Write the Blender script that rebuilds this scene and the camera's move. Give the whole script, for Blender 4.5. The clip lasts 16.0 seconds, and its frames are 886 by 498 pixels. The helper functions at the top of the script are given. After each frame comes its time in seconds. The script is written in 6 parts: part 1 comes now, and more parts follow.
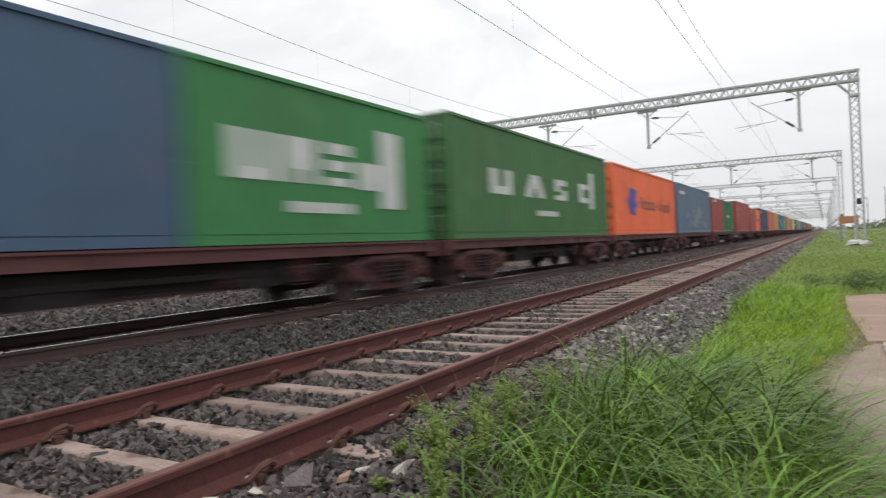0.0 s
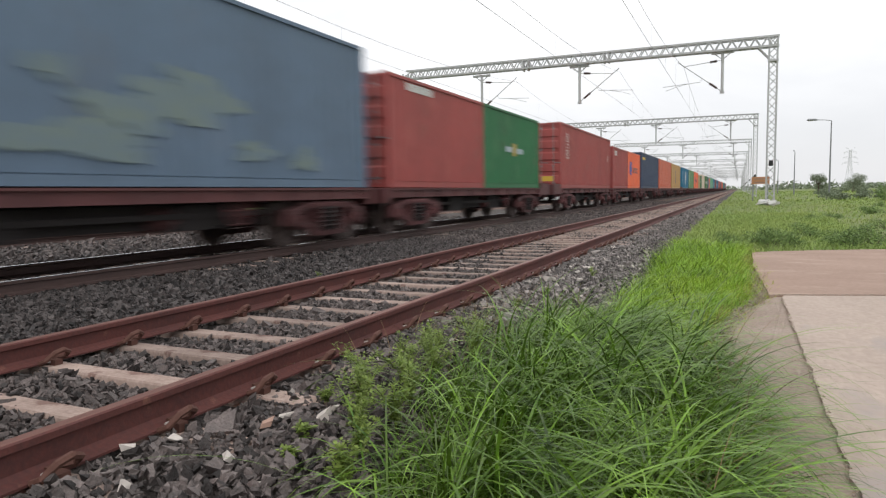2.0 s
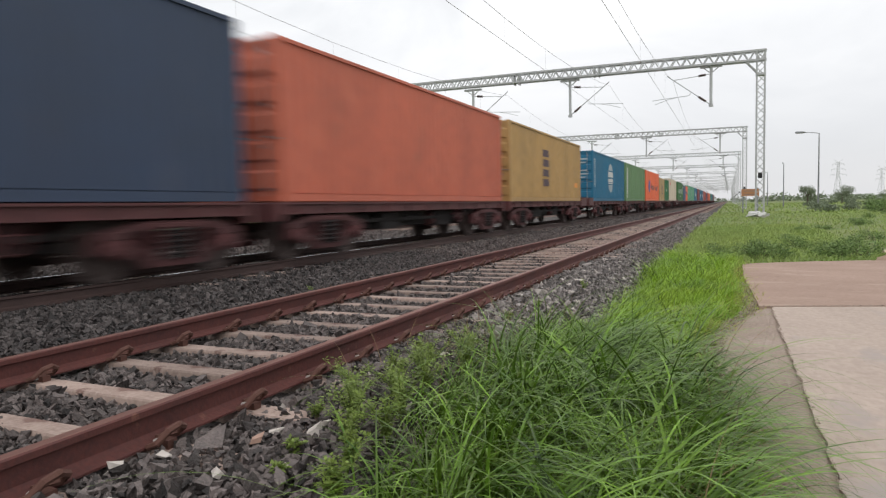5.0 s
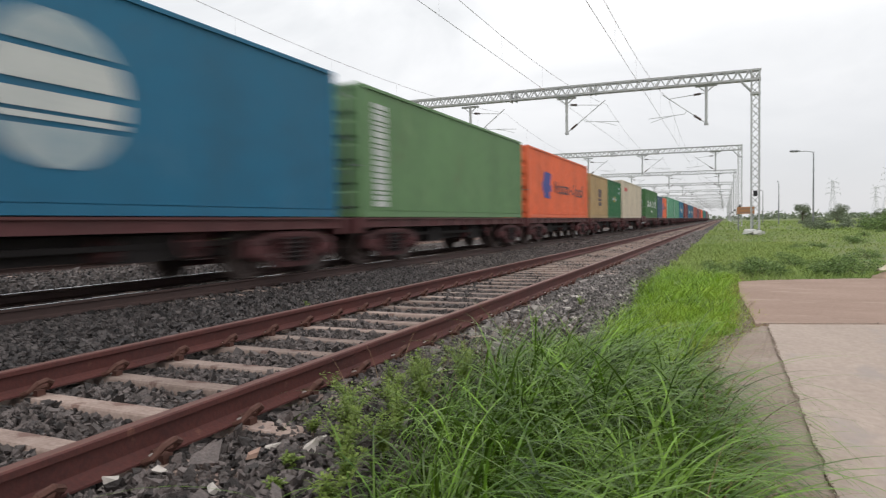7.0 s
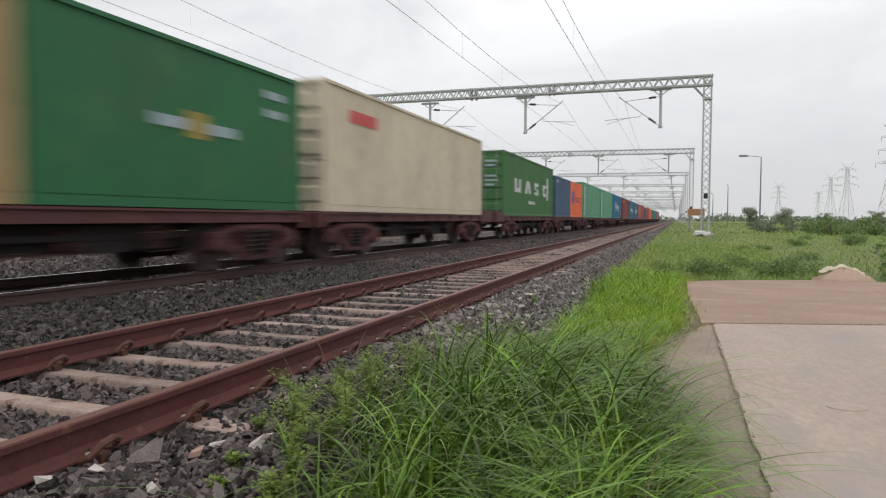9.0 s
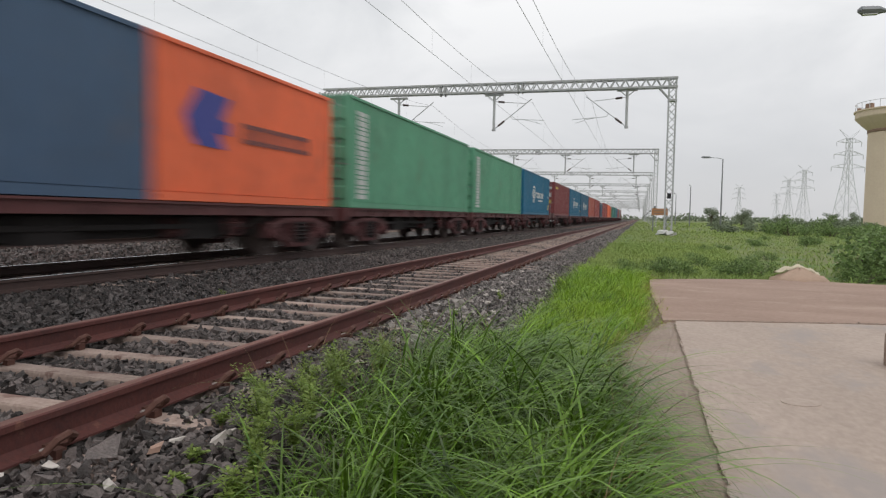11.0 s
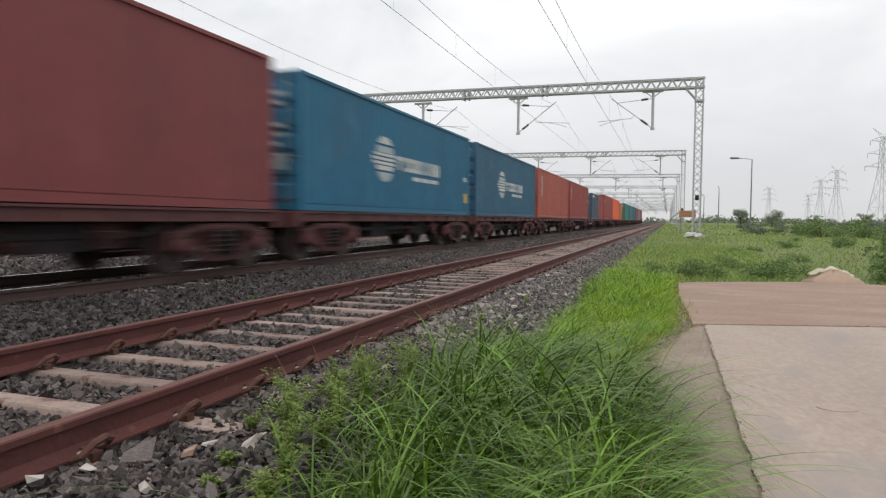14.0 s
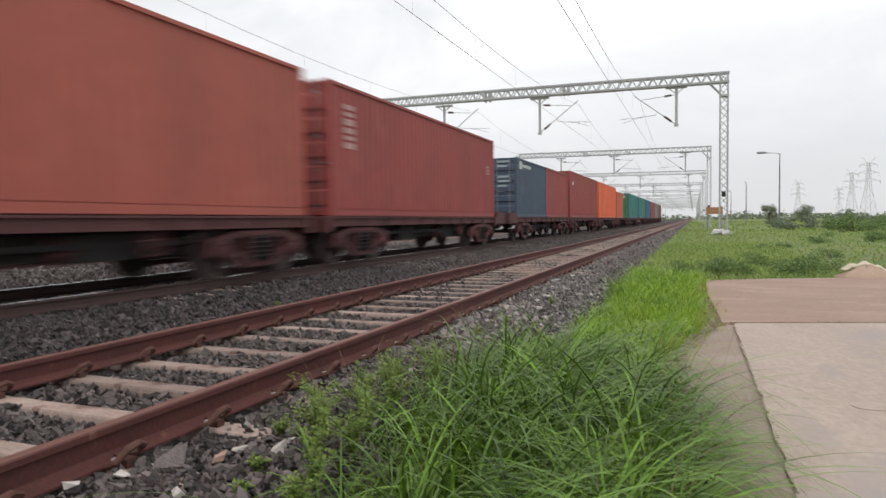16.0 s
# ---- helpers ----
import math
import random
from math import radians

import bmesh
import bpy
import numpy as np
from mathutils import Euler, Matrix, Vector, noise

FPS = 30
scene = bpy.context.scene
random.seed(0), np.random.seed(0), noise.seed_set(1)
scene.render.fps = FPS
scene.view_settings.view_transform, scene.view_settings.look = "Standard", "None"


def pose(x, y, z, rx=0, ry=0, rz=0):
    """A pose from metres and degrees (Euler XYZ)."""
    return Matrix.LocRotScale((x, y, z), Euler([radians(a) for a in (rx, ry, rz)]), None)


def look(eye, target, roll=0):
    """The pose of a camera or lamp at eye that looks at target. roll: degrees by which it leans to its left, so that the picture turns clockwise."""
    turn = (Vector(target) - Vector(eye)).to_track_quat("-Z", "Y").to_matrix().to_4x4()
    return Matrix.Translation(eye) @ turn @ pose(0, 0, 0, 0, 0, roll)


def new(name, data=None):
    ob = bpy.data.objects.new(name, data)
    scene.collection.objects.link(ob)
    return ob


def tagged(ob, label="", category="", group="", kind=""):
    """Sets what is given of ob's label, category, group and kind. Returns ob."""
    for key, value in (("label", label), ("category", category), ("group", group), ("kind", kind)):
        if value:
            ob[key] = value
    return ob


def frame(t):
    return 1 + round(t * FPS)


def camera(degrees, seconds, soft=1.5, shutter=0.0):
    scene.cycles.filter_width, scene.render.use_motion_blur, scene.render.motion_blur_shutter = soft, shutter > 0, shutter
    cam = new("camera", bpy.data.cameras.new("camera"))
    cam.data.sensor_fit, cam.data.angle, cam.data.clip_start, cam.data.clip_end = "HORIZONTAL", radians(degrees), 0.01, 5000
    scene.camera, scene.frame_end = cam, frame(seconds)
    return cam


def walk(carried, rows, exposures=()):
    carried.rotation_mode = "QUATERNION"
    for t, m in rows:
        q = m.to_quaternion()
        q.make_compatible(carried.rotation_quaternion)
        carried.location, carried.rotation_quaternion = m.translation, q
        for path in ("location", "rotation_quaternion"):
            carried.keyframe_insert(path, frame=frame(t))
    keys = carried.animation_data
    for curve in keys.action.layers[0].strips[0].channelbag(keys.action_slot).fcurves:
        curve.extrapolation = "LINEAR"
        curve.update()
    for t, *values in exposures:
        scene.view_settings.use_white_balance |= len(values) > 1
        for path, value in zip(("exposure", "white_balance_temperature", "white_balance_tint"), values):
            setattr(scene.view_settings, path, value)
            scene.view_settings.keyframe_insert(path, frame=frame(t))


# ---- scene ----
import itertools

cam = camera(68.57, 16.0, 1.25, 0.8)
PATH = [
    (0, 3.379, -4.032, 0.912, 89.80, 2.69, 30.49),
    (0.5, 3.381, -4.033, 0.911, 89.62, 2.04, 27.71),
    (1, 3.380, -4.034, 0.909, 89.71, 1.49, 25.99),
    (1.5, 3.383, -4.029, 0.910, 85.84, 1.53, 25.95),
    (2, 3.384, -4.023, 0.910, 85.13, 1.01, 24.40),
    (2.5, 3.380, -4.016, 0.908, 85.39, 0.83, 24.60),
    (3, 3.385, -4.008, 0.908, 85.25, 0.20, 22.24),
    (3.5, 3.389, -4.011, 0.908, 85.94, 0.34, 21.87),
    (4, 3.395, -4.015, 0.911, 85.74, 0.72, 22.43),
    (6.5, 3.398, -4.038, 0.912, 87.54, 1.26, 24.45),
    (7, 3.396, -4.040, 0.910, 87.70, 0.95, 23.43),
    (7.5, 3.399, -4.030, 0.904, 87.17, 0.59, 22.34),
    (8, 3.406, -4.017, 0.899, 85.96, 0.35, 21.41),
    (8.5, 3.417, -4.007, 0.906, 86.05, -0.27, 19.91),
    (9, 3.420, -4.020, 0.913, 87.34, -0.16, 19.76),
    (11.5, 3.419, -4.014, 0.909, 86.94, -1.14, 16.61),
    (12, 3.422, -4.011, 0.908, 86.79, -1.13, 16.75),
    (12.5, 3.416, -4.012, 0.905, 86.44, -1.02, 17.43),
    (13, 3.412, -4.018, 0.907, 86.59, -0.61, 18.33),
    (13.5, 3.410, -4.023, 0.909, 87.19, -0.54, 18.83),
    (14, 3.410, -4.027, 0.912, 87.36, -0.50, 19.08),
    (14.5, 3.410, -4.025, 0.908, 87.19, -0.28, 19.90),
    (15, 3.410, -4.019, 0.906, 86.28, -0.53, 19.26),
    (15.5, 3.410, -4.017, 0.909, 86.40, -0.14, 19.76),
    (16, 3.413, -4.029, 0.918, 87.56, 0.73, 21.13),
]
walk(cam, [(t, pose(x, y, z, rx, ry, rz)) for t, x, y, z, rx, ry, rz in PATH],
     exposures=[(0.0, 0.05), (0.5, 0.0), (1.0, -0.20), (1.3, -0.15), (1.6, 0.02), (2.5, 0.22), (3.0, 0.22), (3.5, 0.11), (4.2, 0.06), (7.5, -0.02), (9.0, -0.12), (11.5, -0.26), (12.5, -0.28), (13.5, -0.14), (14.5, -0.04), (16.0, 0.02)])

# ---- sky and light: an overcast monsoon day ----
world = bpy.data.worlds.new("overcast_sky")
scene.world = world
world.use_nodes = True
wn, wl = world.node_tree.nodes, world.node_tree.links
wn.clear()
w_out = wn.new("ShaderNodeOutputWorld")
w_bg = wn.new("ShaderNodeBackground")
w_sky = wn.new("ShaderNodeTexSky")
w_sky.sky_type = "NISHITA"
w_sky.sun_disc = False
w_sky.sun_elevation, w_sky.sun_rotation = radians(55), radians(150)
w_co = wn.new("ShaderNodeTexCoord")
w_map = wn.new("ShaderNodeMapping")
w_map.inputs["Scale"].default_value = (1.0, 1.0, 2.6)
w_n1 = wn.new("ShaderNodeTexNoise")
w_n1.inputs["Scale"].default_value, w_n1.inputs["Detail"].default_value = 2.2, 6
w_n1.inputs["Roughness"].default_value, w_n1.inputs["Distortion"].default_value = 0.52, 0.5
w_ramp = wn.new("ShaderNodeValToRGB")
w_ramp.color_ramp.elements[0].position, w_ramp.color_ramp.elements[0].color = 0.34, (0.72, 0.735, 0.75, 1)
w_ramp.color_ramp.elements[1].position, w_ramp.color_ramp.elements[1].color = 0.60, (1.0, 1.0, 1.0, 1)
w_sep = wn.new("ShaderNodeSeparateXYZ")
w_hor = wn.new("ShaderNodeMapRange")
w_hor.inputs["From Min"].default_value, w_hor.inputs["From Max"].default_value = -0.02, 0.34
w_hmix = wn.new("ShaderNodeMixRGB")
w_hmix.inputs[1].default_value = (0.61, 0.61, 0.63, 1)
w_dim = wn.new("ShaderNodeMixRGB")
w_dim.blend_type, w_dim.inputs[0].default_value = "MULTIPLY", 1.0
w_dim.inputs[2].default_value = (0.09, 0.09, 0.09, 1)
w_mix = wn.new("ShaderNodeMixRGB")
w_mix.inputs[0].default_value = 0.93
wl.new(w_co.outputs["Generated"], w_map.inputs[0])
wl.new(w_map.outputs[0], w_n1.inputs["Vector"])
wl.new(w_n1.outputs["Fac"], w_ramp.inputs[0])
wl.new(w_co.outputs["Generated"], w_sep.inputs[0])
wl.new(w_sep.outputs["Z"], w_hor.inputs["Value"])
wl.new(w_hor.outputs[0], w_hmix.inputs[0])
wl.new(w_ramp.outputs[0], w_hmix.inputs[2])
wl.new(w_sky.outputs[0], w_dim.inputs[1])
wl.new(w_dim.outputs[0], w_mix.inputs[1])
wl.new(w_hmix.outputs[0], w_mix.inputs[2])
wl.new(w_mix.outputs[0], w_bg.inputs[0])
w_bg.inputs["Strength"].default_value = 1.22
wl.new(w_bg.outputs[0], w_out.inputs[0])

sun_data = bpy.data.lights.new("sun", "SUN")
sun_data.energy, sun_data.angle, sun_data.color = 0.9, radians(40), (1.0, 0.97, 0.93)
sun = new("sun", sun_data)
sun.matrix_world = look((40, -60, 90), (0, 0, 0))


# ---- materials ----
def material(name, base, rough=0.8, metal=0.0, dark=None, grain=40.0, patch=2.0, amount=0.5, bump=0.15,
             stretch=(1, 1, 1), vary=0.0, island=0.0, wear=None, wear_at=0.62, wear_scale=5.0, spec=0.4, leafy=0.0, dist=0.02, stain=None):
    """Base colour varied at two scales, worn or stained patches, fine relief."""
    m = bpy.data.materials.new(name)
    m.use_nodes = True
    n, l = m.node_tree.nodes, m.node_tree.links
    b = n["Principled BSDF"]
    b.inputs["Roughness"].default_value, b.inputs["Metallic"].default_value = rough, metal
    b.inputs["Specular IOR Level"].default_value = spec
    dark = dark or tuple(c * 0.6 for c in base)
    co, mp = n.new("ShaderNodeTexCoord"), n.new("ShaderNodeMapping")
    mp.inputs["Scale"].default_value = stretch
    l.new(co.outputs["Object"], mp.inputs[0])

    def noise_at(scale, detail=4.0):
        t = n.new("ShaderNodeTexNoise")
        t.inputs["Scale"].default_value, t.inputs["Detail"].default_value = scale, detail
        l.new(mp.outputs[0], t.inputs["Vector"])
        return t
    big, fine = noise_at(patch), noise_at(grain, 3.0)
    add = n.new("ShaderNodeMath")
    add.operation = "ADD"
    l.new(big.outputs["Fac"], add.inputs[0])
    l.new(fine.outputs["Fac"], add.inputs[1])
    rng = n.new("ShaderNodeMapRange")
    rng.inputs["From Min"].default_value, rng.inputs["From Max"].default_value = 0.7, 1.35
    rng.inputs["To Max"].default_value = amount
    l.new(add.outputs[0], rng.inputs["Value"])
    mix = n.new("ShaderNodeMixRGB")
    mix.inputs[1].default_value, mix.inputs[2].default_value = (*base, 1), (*dark, 1)
    l.new(rng.outputs[0], mix.inputs[0])
    colour = mix.outputs[0]
    if wear:
        t = noise_at(wear_scale, 7.0)
        t.inputs["Roughness"].default_value = 0.65
        wr = n.new("ShaderNodeMapRange")
        wr.inputs["From Min"].default_value, wr.inputs["From Max"].default_value = wear_at, wear_at + 0.08
        l.new(t.outputs["Fac"], wr.inputs["Value"])
        wm = n.new("ShaderNodeMixRGB")
        wm.inputs[2].default_value = (*wear, 1)
        l.new(wr.outputs[0], wm.inputs[0])
        l.new(colour, wm.inputs[1])
        colour = wm.outputs[0]
    if stain:
        t = noise_at(0.9, 8.0)
        t.inputs["Roughness"].default_value, t.inputs["Distortion"].default_value = 0.7, 0.6
        sr = n.new("ShaderNodeMapRange")
        sr.inputs["From Min"].default_value, sr.inputs["From Max"].default_value, sr.inputs["To Max"].default_value = 0.60, 0.74, 0.75
        l.new(t.outputs["Fac"], sr.inputs["Value"])
        sm = n.new("ShaderNodeMixRGB")
        sm.inputs[2].default_value = (*stain, 1)
        l.new(sr.outputs[0], sm.inputs[0])
        l.new(colour, sm.inputs[1])
        colour = sm.outputs[0]
    if vary or island:
        if vary:
            src = n.new("ShaderNodeObjectInfo").outputs["Random"]
        else:
            src = n.new("ShaderNodeNewGeometry").outputs["Random Per Island"]
        vr = n.new("ShaderNodeMapRange")
        k = vary or island
        vr.inputs["To Min"].default_value, vr.inputs["To Max"].default_value = 1 - k, 1 + k
        l.new(src, vr.inputs["Value"])
        hs = n.new("ShaderNodeHueSaturation")
        l.new(vr.outputs[0], hs.inputs["Value"])
        l.new(colour, hs.inputs["Color"])
        colour = hs.outputs[0]
    l.new(colour, b.inputs["Base Color"])
    if bump:
        bp = n.new("ShaderNodeBump")
        bp.inputs["Strength"].default_value, bp.inputs["Distance"].default_value = bump, dist
        l.new(add.outputs[0], bp.inputs["Height"])
        l.new(bp.outputs[0], b.inputs["Normal"])
    if leafy:
        tr, ms = n.new("ShaderNodeBsdfTranslucent"), n.new("ShaderNodeMixShader")
        ms.inputs[0].default_value = leafy
        l.new(colour, tr.inputs["Color"])
        l.new(b.outputs[0], ms.inputs[1])
        l.new(tr.outputs[0], ms.inputs[2])
        l.new(ms.outputs[0], n["Material Output"].inputs["Surface"])
    return m


def paint(name, base, rust=0.585, fade=0.36):
    """Weathered container enamel: faded in patches, streaked downwards, rust in small spots."""
    return material(name, base, rough=0.55, dark=tuple(c * (1 - fade) + 0.012 for c in base), grain=7.0, patch=0.55, amount=1.0,
                    bump=0.05, stretch=(1, 1, 0.4), wear=tuple(0.88 * c + k for c, k in zip(base, (0.028, 0.022, 0.017))),
                    wear_at=rust, wear_scale=1.5, spec=0.35, stain=tuple(0.35 * c + k for c, k in zip(base, (0.085, 0.06, 0.042))))


M = {}
M["ground"] = material("field_soil", (0.17, 0.22, 0.07), 0.95, dark=(0.16, 0.13, 0.07), grain=14, patch=0.12, amount=0.9, bump=0.6, wear=(0.09, 0.16, 0.04), wear_at=0.5, wear_scale=0.7)
M["bed"] = material("ballast_bed", (0.095, 0.078, 0.071), 0.9, dark=(0.038, 0.032, 0.03), grain=22, patch=9, amount=1.0, bump=1.0, dist=0.05)
M["stone"] = material("crushed_granite", (0.125, 0.102, 0.096), 0.65, dark=(0.052, 0.045, 0.043), grain=90, patch=14, amount=0.95, bump=0.5, island=0.85)
M["stone_oily"] = material("grimy_granite", (0.080, 0.068, 0.065), 0.6, dark=(0.035, 0.03, 0.03), grain=90, patch=14, amount=0.95, bump=0.5, island=0.85)
# paler than the near stone: dust, and grazing sky sheen put into the colour
M["stone_dusty_sheen"] = material("dusty_sheen_granite", (0.215, 0.19, 0.178), 0.75, dark=(0.10, 0.09, 0.086), grain=90, patch=14, amount=0.9, bump=0.5, island=0.75)
M["stone_pale"] = material("pale_pebble", (0.52, 0.47, 0.43), 0.8, grain=50, patch=9, bump=0.2, island=0.3)
M["stone_pink"] = material("pink_pebble", (0.42, 0.27, 0.21), 0.8, grain=50, patch=9, bump=0.2)
M["rail"] = material("rusty_rail", (0.115, 0.036, 0.030), 0.75, 0.1, dark=(0.06, 0.025, 0.024), grain=45, patch=2.0, amount=0.9, bump=0.15, wear=(0.17, 0.075, 0.055), wear_at=0.62, wear_scale=7)
M["rail_head"] = material("dull_rail_head", (0.21, 0.105, 0.085), 0.5, 0.3, dark=(0.13, 0.06, 0.05), grain=60, patch=1.5, stretch=(1, 0.1, 1), bump=0.05)
M["rail_run"] = material("train_rail_side", (0.075, 0.045, 0.040), 0.7, 0.2, dark=(0.035, 0.026, 0.026), grain=40, patch=2, bump=0.15)
M["polished"] = material("polished_rail_head", (0.62, 0.62, 0.63), 0.22, 1.0, grain=60, patch=1, amount=0.2, stretch=(1, 0.05, 1), bump=0.02)
M["sleeper"] = material("sleeper_concrete", (0.37, 0.285, 0.245), 0.9, dark=(0.23, 0.165, 0.14), grain=45, patch=4, amount=1.0, bump=0.3, vary=0.22, wear=(0.17, 0.105, 0.088), wear_at=0.54, wear_scale=6)
M["clip"] = material("rusty_clip", (0.12, 0.055, 0.042), 0.8, 0.2, grain=90, patch=15, bump=0.2)
M["liner"] = material("grey_rail_liner", (0.40, 0.37, 0.35), 0.7, grain=90, patch=15)
M["concrete"] = material("worn_concrete", (0.455, 0.365, 0.31), 0.8, dark=(0.33, 0.26, 0.215), grain=26, patch=1.1, amount=0.9, bump=0.08, stretch=(1, 0.6, 1), wear=(0.34, 0.29, 0.265), wear_at=0.56, wear_scale=0.7, stain=(0.34, 0.26, 0.205))
M["concrete_muddy"] = material("muddy_concrete", (0.385, 0.27, 0.215), 0.9, dark=(0.235, 0.155, 0.12), grain=26, patch=0.9, amount=0.9, bump=0.25, stretch=(0.6, 1.3, 1), wear=(0.39, 0.285, 0.225), wear_at=0.54, wear_scale=1.6, stain=(0.24, 0.17, 0.135))
M["concrete_edge"] = material("rough_concrete_edge", (0.39, 0.31, 0.26), 0.9, dark=(0.235, 0.175, 0.14), grain=38, patch=2.2, amount=1.0, bump=0.45, wear=(0.30, 0.23, 0.185), wear_at=0.55, wear_scale=5, stain=(0.27, 0.20, 0.155))
M["crack"] = material("soil_in_crack", (0.36, 0.29, 0.24), 0.95, dark=(0.25, 0.19, 0.155), grain=50, patch=6, bump=0.08)
M["steel"] = material("galvanised_steel", (0.47, 0.475, 0.48), 0.6, 0.3, dark=(0.36, 0.365, 0.37), grain=25, patch=1.5, amount=0.7, bump=0.05)
M["insulator"] = material("brown_insulator", (0.07, 0.045, 0.04), 0.3, grain=30, patch=3, bump=0)
M["wire"] = material("weathered_wire", (0.40, 0.40, 0.41), 0.6, 0.5, grain=60, patch=2, bump=0)
M["wagon"] = material("wagon_brown", (0.125, 0.041, 0.042), 0.65, 0.05, dark=(0.05, 0.023, 0.024), grain=18, patch=1.3, amount=0.9, bump=0.12, wear=(0.15, 0.08, 0.07), wear_at=0.62, wear_scale=4)
M["bogie"] = material("bogie_grime", (0.125, 0.042, 0.044), 0.8, 0.1, dark=(0.04, 0.022, 0.022), grain=22, patch=2.5, amount=0.9, bump=0.15, vary=0.25)
M["wheel"] = material("wheel_steel", (0.10, 0.075, 0.07), 0.6, 0.5, grain=25, patch=3, bump=0.08)
M["tread"] = material("wheel_tread", (0.45, 0.45, 0.46), 0.3, 0.9, grain=40, patch=3, bump=0.02)
# near-black: the shade below the wagon sills is put into this colour
M["underframe"] = material("shade_black_underframe", (0.022, 0.018, 0.018), 0.85, grain=18, patch=2, bump=0.15)
M["black"] = material("black_rubber", (0.025, 0.025, 0.026), 0.8, grain=30, patch=3)
M["white"] = material("white_marking", (0.60, 0.61, 0.59), 0.6, grain=14, patch=2.5, amount=0.9, dark=(0.40, 0.43, 0.43), bump=0)
M["olive"] = material("olive_scuff", (0.165, 0.21, 0.175), 0.6, grain=5, patch=1.6, amount=1.0, dark=(0.115, 0.17, 0.235), bump=0)
M["grey_mark"] = material("worn_grey_marking", (0.24, 0.33, 0.38), 0.6, dark=(0.42, 0.46, 0.47), grain=5, patch=2.2, amount=1.0, bump=0)
M["yellow"] = material("yellow_plate", (0.62, 0.42, 0.06), 0.6, grain=14, patch=2, bump=0)
M["old_yellow"] = material("faded_yellow_marking", (0.36, 0.27, 0.06), 0.6, dark=(0.22, 0.19, 0.06), grain=9, patch=2, amount=0.9, bump=0)
M["navy_mark"] = material("dark_blue_marking", (0.06, 0.07, 0.30), 0.6, grain=14, patch=2, bump=0)
M["black_mark"] = material("faded_black_marking", (0.08, 0.045, 0.06), 0.6, grain=14, patch=2, bump=0)
M["orange_mark"] = material("faded_orange_marking", (0.72, 0.27, 0.04), 0.6, dark=(0.55, 0.26, 0.07), grain=9, patch=2, bump=0)
M["dusty_mark"] = material("dusty_pink_marking", (0.50, 0.36, 0.34), 0.7, dark=(0.36, 0.20, 0.19), grain=12, patch=3, amount=0.9, bump=0)
M["red_mark"] = material("red_marking", (0.62, 0.09, 0.09), 0.6, grain=14, patch=2, bump=0)
PAINTS = {
    "deep_green": (0.055, 0.165, 0.055), "green": (0.045, 0.22, 0.07), "dark_green": (0.022, 0.15, 0.055), "pale_green": (0.15, 0.275, 0.125),
    "orange": (0.87, 0.17, 0.07), "orange_red": (0.58, 0.15, 0.09), "slate": (0.12, 0.18, 0.26), "navy": (0.04, 0.062, 0.115),
    "blue": (0.012, 0.15, 0.275), "royal_blue": (0.065, 0.115, 0.20), "bright_blue": (0.018, 0.145, 0.26), "steel_blue": (0.036, 0.127, 0.215),
    "red": (0.34, 0.072, 0.066), "maroon": (0.225, 0.05, 0.053), "brick": (0.43, 0.11, 0.082), "ochre": (0.49, 0.30, 0.115),
    "tan": (0.47, 0.32, 0.16), "cream": (0.68, 0.58, 0.45), "teal": (0.05, 0.21, 0.20), "grey": (0.22, 0.23, 0.23), "brown": (0.22, 0.08, 0.06),
    "sea_green": (0.125, 0.36, 0.225), "dusty_blue": (0.07, 0.10, 0.15)}
for key, colour in PAINTS.items():
    M[key] = paint("container_" + key, colour)
M["grass_long"] = material("long_grass_blade", (0.168, 0.29, 0.028), 0.40, spec=0.42, dark=(0.042, 0.10, 0.011), grain=9, patch=2, amount=1.0, bump=0, island=0.6, leafy=0.14)
M["grass_lime"] = material("lime_grass_blade", (0.36, 0.50, 0.05), 0.5, dark=(0.17, 0.36, 0.04), grain=3, patch=0.9, amount=0.9, bump=0, island=0.35, leafy=0.35)
M["grass_field"] = material("field_grass_blade", (0.30, 0.37, 0.10), 0.6, dark=(0.19, 0.29, 0.07), grain=1.2, patch=0.22, amount=1.0, bump=0, island=0.22, leafy=0.3)
M["seed_stalk"] = material("brown_green_stalk", (0.15, 0.125, 0.06), 0.7, dark=(0.08, 0.075, 0.035), grain=20, patch=4, bump=0, island=0.35)
M["grass_yellow"] = material("yellowed_grass_blade", (0.42, 0.44, 0.075), 0.6, dark=(0.30, 0.34, 0.06), grain=6, patch=1.4, amount=0.9, bump=0, island=0.3, leafy=0.3)
M["straw"] = material("dry_stalk", (0.27, 0.185, 0.10), 0.8, grain=20, patch=4, bump=0, island=0.3)
M["leaf"] = material("bush_leaf", (0.20, 0.285, 0.095), 0.55, dark=(0.11, 0.18, 0.06), grain=4, patch=0.8, amount=0.9, bump=0, island=0.45, leafy=0.3)
# distance haze put into the leaf colour: greyer than the near bushes
M["leaf_hazed"] = material("hazed_tree_leaf", (0.21, 0.25, 0.165), 0.7, dark=(0.14, 0.175, 0.11), grain=2, patch=0.3, amount=0.9, bump=0, island=0.35, leafy=0.2)
M["weed"] = material("weed_leaf", (0.25, 0.325, 0.075), 0.5, dark=(0.13, 0.20, 0.04), grain=9, patch=2, amount=0.9, bump=0, island=0.4, leafy=0.35)
M["bark"] = material("bark", (0.13, 0.10, 0.08), 0.9, grain=20, patch=3, bump=0.4)
M["sand"] = material("sand_heap", (0.46, 0.33, 0.25), 0.95, grain=40, patch=3, bump=0.4)
